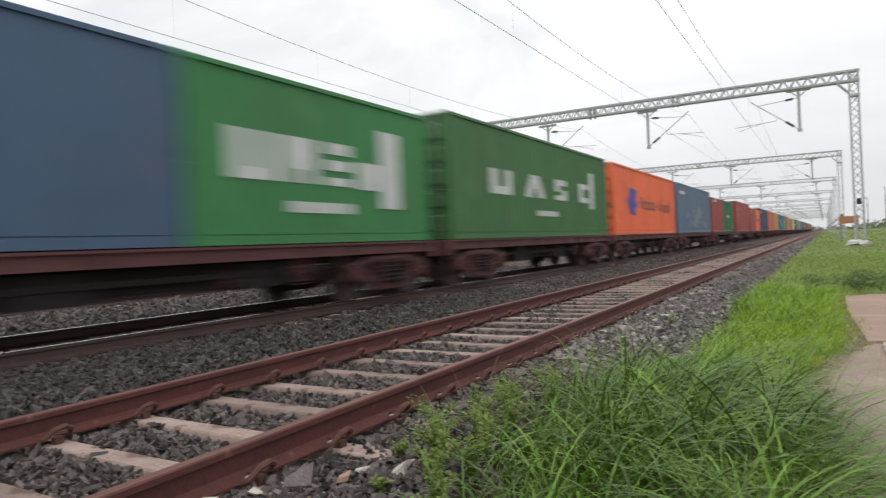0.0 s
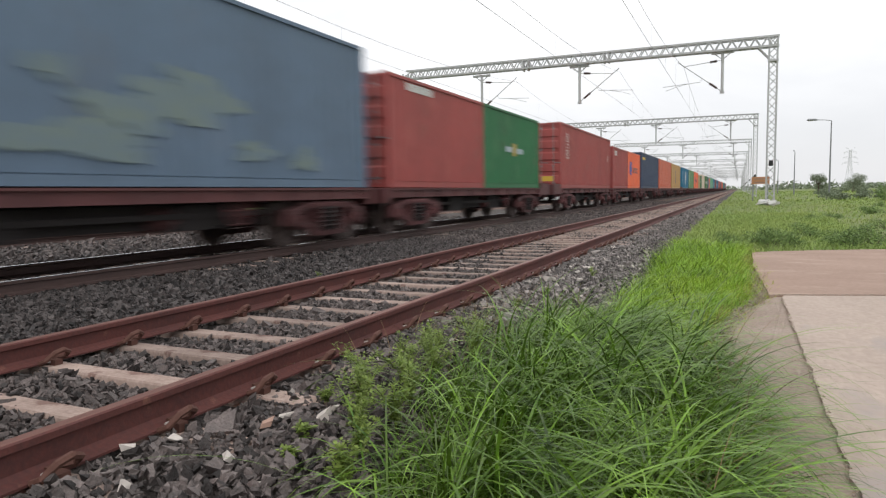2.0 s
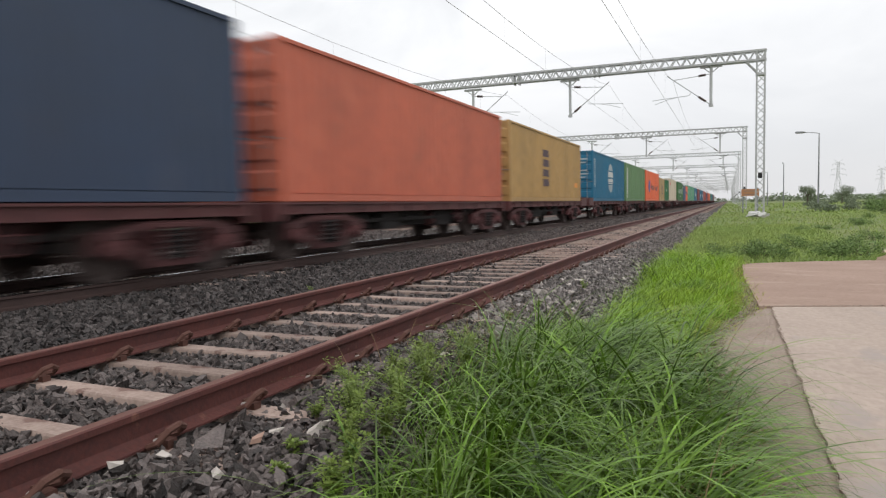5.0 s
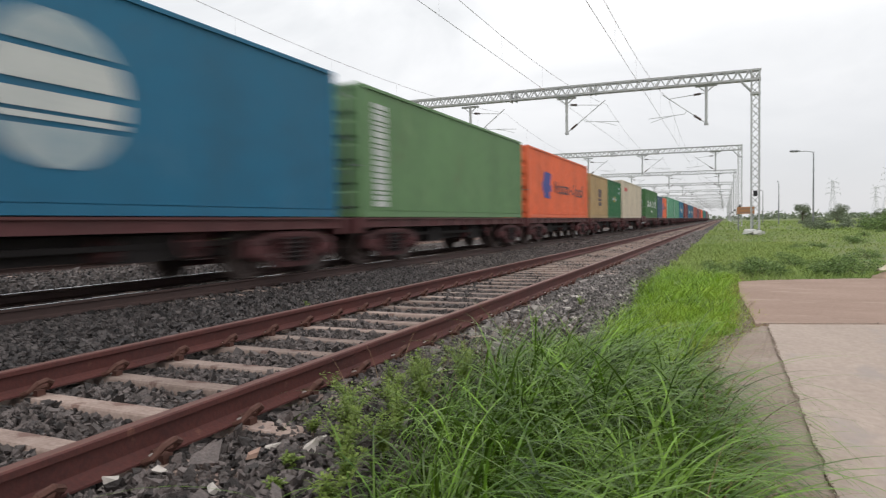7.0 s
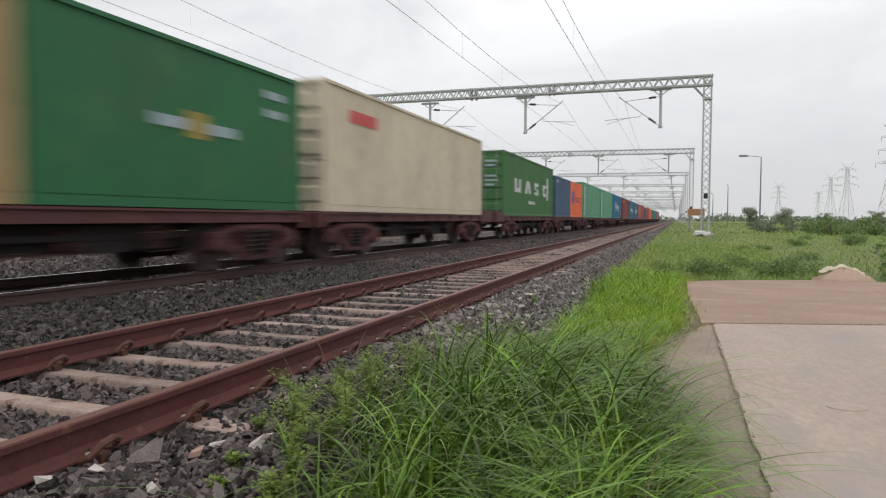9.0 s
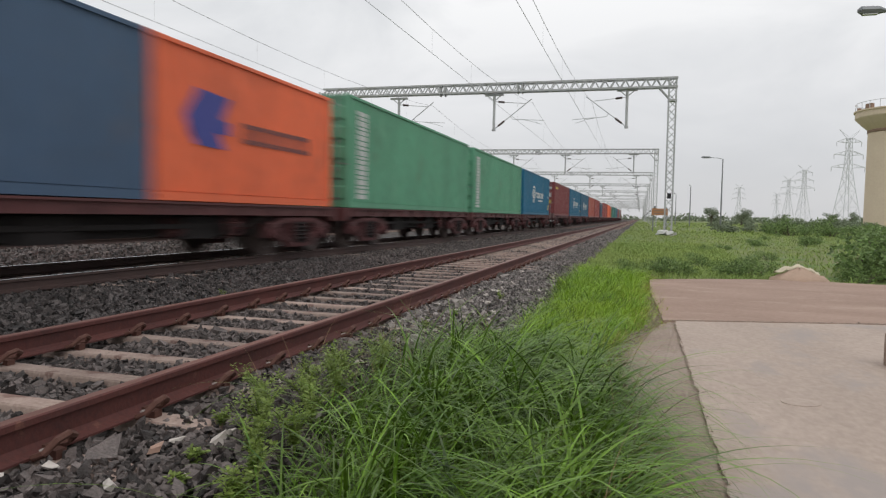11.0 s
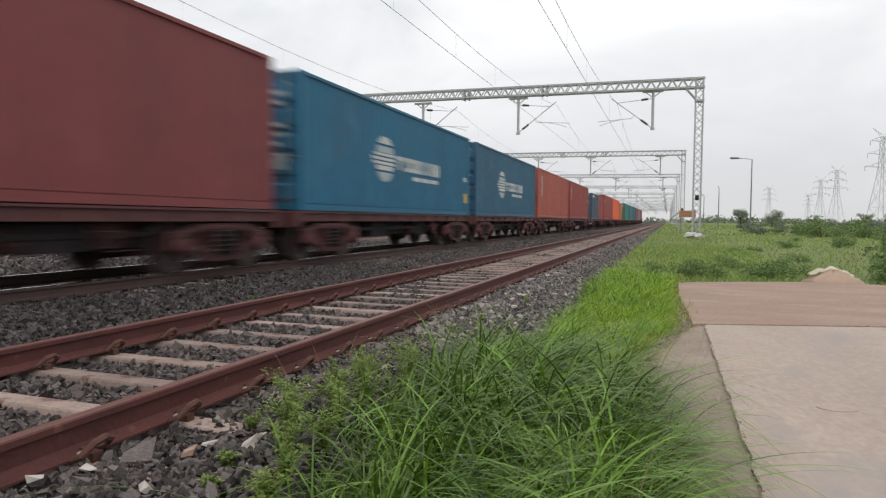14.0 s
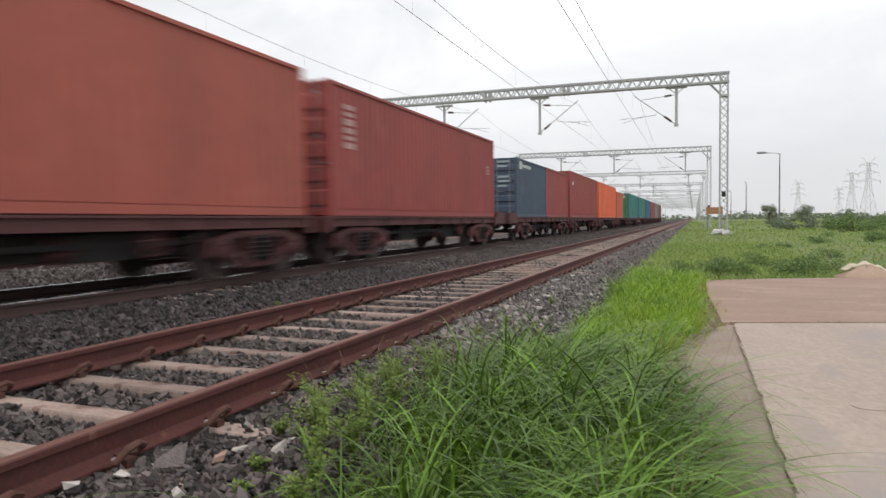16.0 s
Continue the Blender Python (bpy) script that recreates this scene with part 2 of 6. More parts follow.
M["sheet"] = material("dusty_plastic_sheet", (0.62, 0.54, 0.40), 0.6, grain=20, patch=4, bump=0.2)
M["board"] = material("orange_board", (0.46, 0.22, 0.10), 0.6, grain=14, patch=2, bump=0)
M["whitewash"] = material("whitewashed_footing", (0.68, 0.67, 0.66), 0.9, grain=20, patch=3, bump=0.3)
M["lamp_steel"] = material("grey_lamp_steel", (0.24, 0.25, 0.26), 0.5, 0.4, grain=20, patch=2, bump=0)
M["lamp_glass"] = material("lamp_glass", (0.6, 0.6, 0.58), 0.2, grain=20, patch=2, bump=0)
# pale base carries the distance haze that lies over the far steelwork
M["pylon"] = material("hazed_pale_steel", (0.66, 0.67, 0.69), 0.7, 0.0, grain=10, patch=0.3, bump=0)
M["plaster"] = material("cream_plaster", (0.72, 0.60, 0.47), 0.9, dark=(0.62, 0.50, 0.385), grain=4, patch=0.4, amount=0.7, bump=0.1)
M["plaster_dark"] = material("ochre_band", (0.30, 0.20, 0.15), 0.9, grain=4, patch=0.4)


# ---- mesh building ----
class Shape:
    """Collects boxes, bars, tubes and plates into one mesh."""

    def __init__(self):
        self.v, self.f = [], []

    def add(self, verts, faces):
        k = len(self.v)
        self.v += [tuple(p) for p in verts]
        self.f += [tuple(i + k for i in f) for f in faces]
        return self

    def box(self, x0, x1, y0, y1, z0, z1):
        return self.add(itertools.product((x0, x1), (y0, y1), (z0, z1)),
                        ((0, 1, 3, 2), (4, 6, 7, 5), (0, 4, 5, 1), (2, 3, 7, 6), (0, 2, 6, 4), (1, 5, 7, 3)))

    def soft_box(self, x0, x1, y0, y1, z0, z1, c=0.01):
        """A box with bevelled upright and top edges."""
        o = [(x0 + c, y0), (x1 - c, y0), (x1, y0 + c), (x1, y1 - c), (x1 - c, y1), (x0 + c, y1), (x0, y1 - c), (x0, y0 + c)]
        mx, my = (x0 + x1) / 2, (y0 + y1) / 2
        kx, ky = 1 - 2 * c / max(x1 - x0, 1e-6), 1 - 2 * c / max(y1 - y0, 1e-6)
        t = [(mx + (x - mx) * kx, my + (y - my) * ky) for x, y in o]
        verts = [(x, y, z0) for x, y in o] + [(x, y, z1 - c) for x, y in o] + [(x, y, z1) for x, y in t]
        faces = [tuple(range(7, -1, -1)), tuple(range(16, 24))]
        for r in (0, 8):
            faces += [(r + i, r + (i + 1) % 8, r + 8 + (i + 1) % 8, r + 8 + i) for i in range(8)]
        return self.add(verts, faces)

    def bar(self, a, b, w, h=None):
        """A square bar from a to b."""
        a, b = Vector(a), Vector(b)
        d = (b - a).normalized()
        s = d.cross(Vector((0, 0, 1)))
        s = s.normalized() if s.length > 1e-4 else Vector((1, 0, 0))
        u = s.cross(d)
        s, u = s * w / 2, u * (h or w) / 2
        verts = [p + i * s + j * u for p in (a, b) for i, j in ((-1, -1), (1, -1), (1, 1), (-1, 1))]
        return self.add(verts, ((3, 2, 1, 0), (4, 5, 6, 7), (0, 1, 5, 4), (1, 2, 6, 5), (2, 3, 7, 6), (3, 0, 4, 7)))

    def tube(self, points, radii, n=8, cap=True):
        """A round tube through points."""
        points = [Vector(p) for p in points]
        if not isinstance(radii, (list, tuple)):
            radii = [radii] * len(points)
        verts, faces, m = [], [], len(points)
        for i, p in enumerate(points):
            d = (points[min(i + 1, m - 1)] - points[max(i - 1, 0)]).normalized()
            s = d.cross(Vector((0, 0, 1)) if abs(d.z) < 0.9 else Vector((1, 0, 0))).normalized()
            u = s.cross(d)
            verts += [p + (s * math.cos(2 * math.pi * k / n) + u * math.sin(2 * math.pi * k / n)) * radii[i] for k in range(n)]
        for i in range(m - 1):
            faces += [(i * n + k, i * n + (k + 1) % n, (i + 1) * n + (k + 1) % n, (i + 1) * n + k) for k in range(n)]
        if cap:
            faces += [tuple(range(n - 1, -1, -1)), tuple(range((m - 1) * n, m * n))]
        return self.add(verts, faces)

    def prism(self, outline, y0, y1):
        """An x-z outline drawn along y."""
        n = len(outline)
        verts = [(x, y0, z) for x, z in outline] + [(x, y1, z) for x, z in outline]
        return self.add(verts, [tuple(range(n)), tuple(range(2 * n - 1, n - 1, -1))] + [(i, n + i, n + (i + 1) % n, (i + 1) % n) for i in range(n)])

    def slab(self, outline, z0, z1):
        """An x-y outline raised from z0 to z1."""
        n = len(outline)
        verts = [(x, y, z0) for x, y in outline] + [(x, y, z1) for x, y in outline]
        return self.add(verts, [tuple(range(n - 1, -1, -1)), tuple(range(n, 2 * n))] + [(i, (i + 1) % n, n + (i + 1) % n, n + i) for i in range(n)])

    def mesh(self, name, mat, smooth=False):
        me = bpy.data.meshes.new(name)
        me.from_pydata(self.v, [], self.f)
        me.materials.append(mat)
        if smooth:
            me.polygons.foreach_set("use_smooth", [True] * len(me.polygons))
        me.update()
        return me


def thing(name, label, category, group="", kind="", at=None):
    ob = new(name)
    ob.empty_display_size = 0.2
    tagged(ob, label, category, group, kind)
    if at is not None:
        ob.matrix_basis = at
    return ob


def part(name, shape, mat, parent=None, label="", smooth=False, at=None):
    """Links a Shape, or a mesh already made, as one mesh object under a thing or a part."""
    me = shape.mesh(name, mat, smooth) if isinstance(shape, Shape) else shape
    ob = new(name, me)
    if parent is not None:
        ob.parent = parent
    if at is not None:
        ob.matrix_basis = at
    return tagged(ob, label)


def solid(name, shape, mat, label, category, group="", kind="", smooth=False, at=None):
    return tagged(part(name, shape, mat, None, "", smooth, at), label, category, group, kind)


def array_mesh(name, verts, faces, mat, smooth=False):
    """A mesh from numpy arrays; all faces have the same number of corners."""
    me = bpy.data.meshes.new(name)
    nf, k = faces.shape
    me.vertices.add(len(verts))
    me.vertices.foreach_set("co", np.ascontiguousarray(verts, dtype=np.float32).ravel())
    me.loops.add(nf * k)
    me.loops.foreach_set("vertex_index", np.ascontiguousarray(faces, dtype=np.int32).ravel())
    me.polygons.add(nf)
    me.polygons.foreach_set("loop_start", np.arange(0, nf * k, k, dtype=np.int32))
    me.polygons.foreach_set("loop_total", np.full(nf, k, dtype=np.int32))
    me.polygons.foreach_set("use_smooth", np.full(nf, smooth, dtype=bool))
    me.materials.append(mat)
    me.update()
    me.validate()
    return me


rng = np.random.default_rng(7)


# ---- ground, track beds and concrete ----
XT = -5.09          # centre line of the train's track; the empty track lies at x = 0, rail heads at z = 0
X3 = -13.4          # the far track
GROUND = -0.34
SPACE = 0.602       # from sleeper to sleeper
RAIL_X = 0.874      # rail centre from the track's centre line


def height_at(x, y):
    return GROUND + 0.03 * math.sin(0.9 * x + 0.4 * y) * math.cos(0.55 * y)


def build_ground():
    xs = [-2500, -600, -150, -60, -30, -20] + [-19 + i for i in range(18)] + [i * 0.75 for i in range(-1, 40)] + [32, 40, 55, 80, 140, 300, 700, 2500]
    ys = [-800, -150, -40, -15] + [-8 + i * 0.75 for i in range(60)] + [40, 48, 60, 80, 110, 160, 260, 500, 1000, 2200, 4500]
    v = [(x, y, height_at(x, y) if abs(x) < 40 and abs(y) < 60 else GROUND) for y in ys for x in xs]
    w = len(xs)
    f = [(j * w + i, j * w + i + 1, (j + 1) * w + i + 1, (j + 1) * w + i) for j in range(len(ys) - 1) for i in range(w - 1)]
    solid("ground", Shape().add(v, f), M["ground"], "flat green field beside the railway", "ground", kind="structure", smooth=True)


build_ground()

bed = Shape()
profile = [(2.35, -0.45), (2.0, -0.31), (1.62, -0.255), (-17.0, -0.255), (-18.0, -0.5)]
bed.prism([(x, z) for x, z in reversed(profile)], -25, 1500)
solid("track_bed", bed, M["bed"], "grey crushed stone ballast bed under the tracks", "ballast", kind="structure")

jag = [(y, rng.normal(0, 0.006)) for y in np.arange(-7.0, 3.5, 0.13)]


def far_rim(x):
    """Far rim of the concrete."""
    return np.interp(x, [3.6, 4.5, 5.7, 6.8, 7.8, 10, 15], [8.8, 9.35, 9.85, 9.88, 9.7, 9.5, 9.4])


SLABS = {"near": [(11.0, -7.0), (11.0, 5.70), (3.83, 3.58)] + [(3.804 + w + abs(rng.normal(0, 0.006)), y) for y, w in reversed(jag)],
         "edge": [(3.800 + w - abs(rng.normal(0, 0.005)), y) for y, w in jag] + [(3.79, 3.55), (3.66, 3.46), (3.42, 2.6), (3.33, 1.9), (3.30, 1.0), (3.36, 0.2), (3.45, -0.6), (3.5, -7.0)],
         "far": [(3.70, 3.66), (3.83, 3.72), (14.0, 6.70), (15.0, 9.4)] + [(x, far_rim(x) + rng.normal(0, 0.02)) for x in np.arange(12.0, 3.7, -0.3)] + [(3.62, 8.75), (3.60, 6.5), (3.66, 5.0)]}
pavement = thing("pavement", "worn pale concrete apron with cracked joints", "pavement", kind="structure")
part("slab", Shape().slab(SLABS["near"], -0.40, -0.215), M["concrete"], pavement, "pale smooth concrete slab")
def sloped_strip(outline, top, drop, inner):
    """The broken strip: level along its inner rim, rounded off and sinking outwards."""
    s = Shape().slab(outline, -0.42, top)
    n = len(outline)
    for i in range(n, 2 * n):
        x, y, z = s.v[i]
        s.v[i] = (x, y, z - drop * min(1.0, max(0.0, (inner - x) / 0.45)) ** 1.5 + 0.004 * math.sin(7 * y))
    return s


part("slab", sloped_strip(SLABS["edge"], -0.232, 0.05, 3.8), M["concrete_edge"], pavement, "rough broken concrete edge strip")
part("slab", Shape().slab(SLABS["far"], -0.40, -0.228), M["concrete_muddy"], pavement, "brown mud-stained concrete slab")
crack = Shape()
crack.box(3.74, 3.87, -7, 3.6, -0.4, -0.2385)
for i in range(40):
    x = 3.8 + i * 0.18
    dy = 0.0 + 0.296 * (x - 3.8)
    crack.box(x, x + 0.18, 3.5 + dy, 3.76 + dy, -0.4, -0.27)
part("repair_patch", Shape().tube([(0, 0, 0), (0, 0, 0.004)], 0.12, 20), M["concrete"], pavement, "small oval mortar patch", at=pose(4.41, 0.45, -0.215, 0, 0, 20) @ Matrix.Diagonal((1, 0.75, 1, 1)))
part("joint_filling", crack, M["crack"], pavement, "dark soil in the open joints")

# ---- tracks ----
RAIL_OUTLINE = [(-0.075, -0.172), (0.075, -0.172), (0.075, -0.161), (0.03, -0.146), (0.010, -0.128), (0.010, -0.048), (0.036, -0.036),
                (0.036, -0.008), (0.028, -0.001), (-0.028, -0.001), (-0.036, -0.008), (-0.036, -0.036), (-0.010, -0.048), (-0.010, -0.128),
                (-0.03, -0.146), (-0.075, -0.161)]
rail_me = Shape().prism(list(reversed(RAIL_OUTLINE)), -25, 1200).mesh("rail", M["rail"])
rail_run_me = Shape().prism(list(reversed(RAIL_OUTLINE)), -25, 1200).mesh("rail", M["rail_run"])
head_me = Shape().prism([(-0.030, -0.003), (-0.024, 0.0015), (0.024, 0.0015), (0.030, -0.003)], -25, 1200).mesh("running_surface", M["rail_head"])
bright_me = Shape().prism([(-0.033, -0.004), (-0.026, 0.0015), (0.026, 0.0015), (0.033, -0.004)], -25, 1200).mesh("running_surface", M["polished"])


def sleeper_mesh():
    """Pre-stressed concrete sleeper, 2.75 m long, a little waisted, with sloped sides."""
    s = Shape()
    sec = [(-1.375, 0.070, 0.125, -0.200), (-1.2, 0.073, 0.13, -0.188), (-0.45, 0.068, 0.12, -0.192), (0.45, 0.068, 0.12, -0.192), (1.2, 0.073, 0.13, -0.188), (1.375, 0.070, 0.125, -0.200)]
    v = []
    for x, a, b, z in sec:
        v += [(x, -b, -0.39), (x, -a - 0.008, z - 0.012), (x, -a, z), (x, a, z), (x, a + 0.008, z - 0.012), (x, b, -0.39)]
    f = [(5, 4, 3, 2, 1, 0), tuple(range(30, 36))]
    for i in range(5):
        f += [(i * 6 + k, i * 6 + k + 1, i * 6 + k + 7, i * 6 + k + 6) for k in range(5)]
    return s.add(v, f).mesh("sleeper", M["sleeper"])


def clip_mesh():
    """Bent spring clip beside the rail foot, its plane along the rail."""
    pts = [(0.0, -0.095, -0.165), (0.048, -0.085, -0.145), (0.070, -0.035, -0.098), (0.064, 0.035, -0.088), (0.042, 0.085, -0.115), (0.005, 0.085, -0.148), (-0.025, 0.045, -0.150), (-0.030, -0.015, -0.151)]
    return Shape().tube(pts, 0.017, 6).box(0.0, 0.055, -0.028, 0.028, -0.20, -0.150).mesh("rail_clip", M["clip"])


sleeper_me, clip_me = sleeper_mesh(), clip_mesh()
liner_me = Shape().soft_box(-0.03, 0.012, -0.045, -0.005, -0.17, -0.148, 0.006).mesh("liner", M["liner"])


def merge(meshes_at, name, mat):
    """One mesh out of (mesh, pose) pairs."""
    s = Shape()
    for me, m in meshes_at:
        s.add([m @ v.co for v in me.vertices], [tuple(p.vertices) for p in me.polygons])
    return s.mesh(name, mat)


def build_track(x, rail, head, label, n0, n1, far, clips):
    track = thing("railway_track", label, "railway track", "railway tracks", at=pose(x, 0, 0))
    for side in (-1, 1):
        r = part("rail", rail, None, track, at=pose(side * RAIL_X, 0, 0))
        part("running_surface", head, None, r, "worn running surface of the rail head")
    for k in range(n0, n1):
        y = k * SPACE
        part("sleeper", sleeper_me, None, track, at=pose(rng.normal(0, 0.008), y, rng.normal(0, 0.003), 0, 0, rng.normal(0, 0.25)))
        if clips and k < 22:
            for rx, turn in ((-RAIL_X, 0), (-RAIL_X, 180), (RAIL_X, 0), (RAIL_X, 180)):
                c = 1 if turn == 0 else -1
                clip = part("rail_clip", clip_me, None, track, at=pose(rx + c * 0.078, y, 0, 0, 0, turn))
                if c == 1:
                    part("liner", liner_me, None, clip, "pale grey liner")
    s = Shape()
    for k in range(n1, far):
        y = k * SPACE
        s.box(-1.375, 1.375, y - 0.072, y + 0.072, -0.34, -0.192)
    tagged(part("far_sleeper", s, M["sleeper"], track), kind="stuff")


build_track(0.0, rail_me, head_me, "rust-red broad gauge track on concrete sleepers, unused", -6, 110, 900, True)
build_track(XT, rail_run_me, bright_me, "dark broad gauge track with polished rail heads under the train", -2, 60, 300, False)
build_track(X3, rail_run_me, bright_me, "far broad gauge track beyond the freight train", -2, 40, 300, False)


# ---- loose ballast ----
def stone_kinds(count, rings):
    out = []
    for _ in range(count):
        if rings:
            base = np.array(list(itertools.product((-1, 1), repeat=3)), float) * 0.72
            faces = np.array([(0, 1, 3), (0, 3, 2), (4, 6, 7), (4, 7, 5), (0, 4, 5), (0, 5, 1), (2, 3, 7), (2, 7, 6), (0, 2, 6), (0, 6, 4), (1, 5, 7), (1, 7, 3)])
            base = base + rng.uniform(-0.42, 0.42, base.shape)
        else:
            base = np.array([(1, 0, 0), (-1, 0, 0), (0, 1, 0), (0, -1, 0), (0, 0, 1), (0, 0, -1)], float)
            faces = np.array([(0, 2, 4), (2, 1, 4), (1, 3, 4), (3, 0, 4), (2, 0, 5), (1, 2, 5), (3, 1, 5), (0, 3, 5)])
        v = base * rng.uniform(0.62, 1.2, (len(base), 1)) * rng.uniform((0.8, 0.6, 0.28), (1.4, 1.1, 0.75))
        out.append((v, faces))
    return out


def scatter_stones(name, x0, x1, y0, y1, pitch, size, top, mat, label, rings=True, skip=None):
    kinds = stone_kinds(14, rings)
    gx, gy = np.meshgrid(np.arange(x0, x1, pitch), np.arange(y0, y1, pitch))
    p = np.stack([gx.ravel(), gy.ravel()], 1) + rng.uniform(-0.5, 0.5, (gx.size, 2)) * pitch * 1.2
    if skip is not None:
        p = p[skip(p)]
    n = len(p)
    r = size * np.exp(rng.normal(0, 0.28, n))
    z = np.array([top(x, y) for x, y in p]) + rng.uniform(-0.5, 0.35, n) * size
    which = rng.integers(0, len(kinds), n)
    q = rng.normal(size=(n, 4))
    q /= np.linalg.norm(q, axis=1)[:, None]
    a, b, c, d = q.T
    R = np.stack([1 - 2 * (c * c + d * d), 2 * (b * c - a * d), 2 * (b * d + a * c), 2 * (b * c + a * d), 1 - 2 * (b * b + d * d), 2 * (c * d - a * b),
                  2 * (b * d - a * c), 2 * (c * d + a * b), 1 - 2 * (b * b + c * c)], 1).reshape(n, 3, 3)
    base = np.array([k[0] for k in kinds])[which]
    v = np.einsum("nij,nkj->nki", R, base) * r[:, None, None] + np.column_stack([p, z])[:, None, :]
    m = base.shape[1]
    f = kinds[0][1][None] + (np.arange(n) * m)[:, None, None]
    me = array_mesh(name, v.reshape(-1, 3), f.reshape(-1, 3), mat)
    return tagged(new(name, me), label, "ballast", kind="stuff")


def off_track(centre):
    def keep(p):
        x = np.abs(p[:, 0] - centre)
        dy = np.abs((p[:, 1] / SPACE + 0.5) % 1 - 0.5) * SPACE
        on_sleeper = (x < 1.37) & (dy < 0.084 + 0.015 * np.sin(17 * p[:, 0] + 5 * p[:, 1]))
        on_rail = np.abs(x - RAIL_X) < 0.10
        luck = rng.uniform(size=len(p))
        return ~(on_rail | (on_sleeper & (luck > 0.08)))
    return keep


def shoulder(x, y):
    """Top of the loose stone: low between the rails, heaped over the sleeper ends, falling away outside."""
    if abs(x) < 1.0:
        return -0.221 + 0.014 * math.sin(3.1 * x + 1.7 * y)
    if x < 1.7:
        return -0.185 + 0.015 * math.sin(2.3 * y + x)
    return -0.185 - (x - 1.7) * 0.3


def clear_of_rail(centre):
    keep = off_track(centre)

    def test(p):
        ok = keep(p)
        buried = (np.abs(p[:, 0] - centre) > 1.02) & (np.abs(np.abs(p[:, 0] - centre) - RAIL_X) > 0.11)
        return ok | buried
    return test


def dusty(p):
    """The paler stone of the shoulder beyond the tussocks, dust and sky sheen both in its colour, with an uneven
    border.
    """
    return (p[:, 0] > 0.9) & (p[:, 1] + 0.5 * np.sin(4 * p[:, 0]) - 0.3 * np.sin(9 * p[:, 1]) > 1.2)


def both(*tests):
    def test(p):
        ok = np.ones(len(p), bool)
        for t in tests:
            ok &= t(p)
        return ok
    return test


CLEAR = clear_of_rail(0.0)
for clean, key, label in ((lambda p: ~dusty(p), "stone", "loose dark grey crushed stone ballast on the track"), (dusty, "stone_dusty_sheen", "loose grey crushed stone ballast, paled by dust and painted sky sheen")):
    scatter_stones("ballast", -1.45, 2.4, -3.6, 8.0, 0.036, 0.0215, shoulder, M[key], label, True, both(CLEAR, clean))
    scatter_stones("ballast", -1.45, 2.4, -3.6, 8.0, 0.15, 0.036, lambda x, y: shoulder(x, y) + 0.005, M[key], "larger flat stones lying in the ballast", True, both(CLEAR, clean))
scatter_stones("ballast", -4.05, -1.45, -2.0, 10.0, 0.038, 0.0225, lambda x, y: -0.195 + 0.02 * math.sin(1.3 * x + 0.7 * y), M["stone_oily"], "loose dark grey crushed stone ballast between the tracks")
scatter_stones("ballast", -4.05, -1.45, -2.0, 10.0, 0.16, 0.036, lambda x, y: -0.185, M["stone_oily"], "larger grey stones in the ballast between the tracks")
scatter_stones("ballast", -7.8, -4.05, 0.0, 16.0, 0.085, 0.04, lambda x, y: -0.215, M["stone_oily"], "oily dark ballast under the train", False, off_track(XT))
for x0, x1, key in ((-4.05, 0.92, "stone"), (0.92, 2.1, "stone_dusty_sheen")):
    scatter_stones("ballast", x0, x1, 8.0, 22.0, 0.055, 0.028, lambda x, y: shoulder(x, y) - 0.006, M[key], "grey crushed stone ballast further along the track", False, CLEAR)
    scatter_stones("ballast", x0, x1, 22.0, 60.0, 0.11, 0.048, lambda x, y: shoulder(x, y) - 0.012, M[key], "grey crushed stone ballast far along the track", False, CLEAR)
scatter_stones("ballast", -17.0, -7.8, 1.0, 24.0, 0.12, 0.055, lambda x, y: -0.19, M["stone"], "grey crushed stone ballast beyond the train", False)
scatter_stones("ballast", 0.98, 2.3, -3.0, 9.0, 0.34, 0.026, lambda x, y: shoulder(x, y) + 0.01, M["stone_pale"], "scattered pale stones in the ballast", True)


def along(points, spread):
    """Keeps what lies within spread of a polyline."""
    pts = np.array(points, float)

    def test(p):
        best = np.full(len(p), 9.0)
        for a, b in zip(pts[:-1], pts[1:]):
            t = np.clip(((p - a) @ (b - a)) / ((b - a) @ (b - a)), 0, 1)
            best = np.minimum(best, np.linalg.norm(p - (a + t[:, None] * (b - a)), axis=1))
        return best + np.abs(rng.normal(0, spread * 0.5, len(p))) < spread
    return test


scatter_stones("rubble", 3.6, 4.0, -2.5, 3.7, 0.016, 0.006, lambda x, y: -0.213, M["crack"], "crumbled soil and grit along the open joint", False, along([(3.8, -2.5), (3.805, 3.55)], 0.018))
scatter_stones("rubble", 3.4, 7.0, 3.2, 4.8, 0.018, 0.008, lambda x, y: -0.213, M["crack"], "crumbled grit along the cross joint", False, along([(3.5, 3.5), (3.83, 3.63), (7.0, 4.58)], 0.035))
scatter_stones("rubble", 3.1, 3.9, -1.0, 6.0, 0.022, 0.011, lambda x, y: -0.24, M["crack"], "grit and gravel along the broken concrete rim", False, along([(3.45, -0.6), (3.36, 0.2), (3.29, 1.0), (3.32, 1.9), (3.42, 2.6), (3.6, 3.4), (3.62, 4.8), (3.57, 6.0)], 0.085))
solid("concrete_post", Shape().soft_box(-0.09, 0.09, -0.09, 0.09, -0.22, 0.05, 0.015), M["concrete_edge"], "short grey concrete post stump on the apron", "post", at=pose(5.39, 1.82, 0))


# ---- the container train ----
SPEED = 19.65
DECK = 1.07                      # underside of the containers above the rail head
WIDE = 2.438
HIGH = {40: 2.94, 20: 2.63}
LONG = {40: 12.192, 20: 6.058}
START, UNIT, PITCH = -4.45, 68.56, 13.20


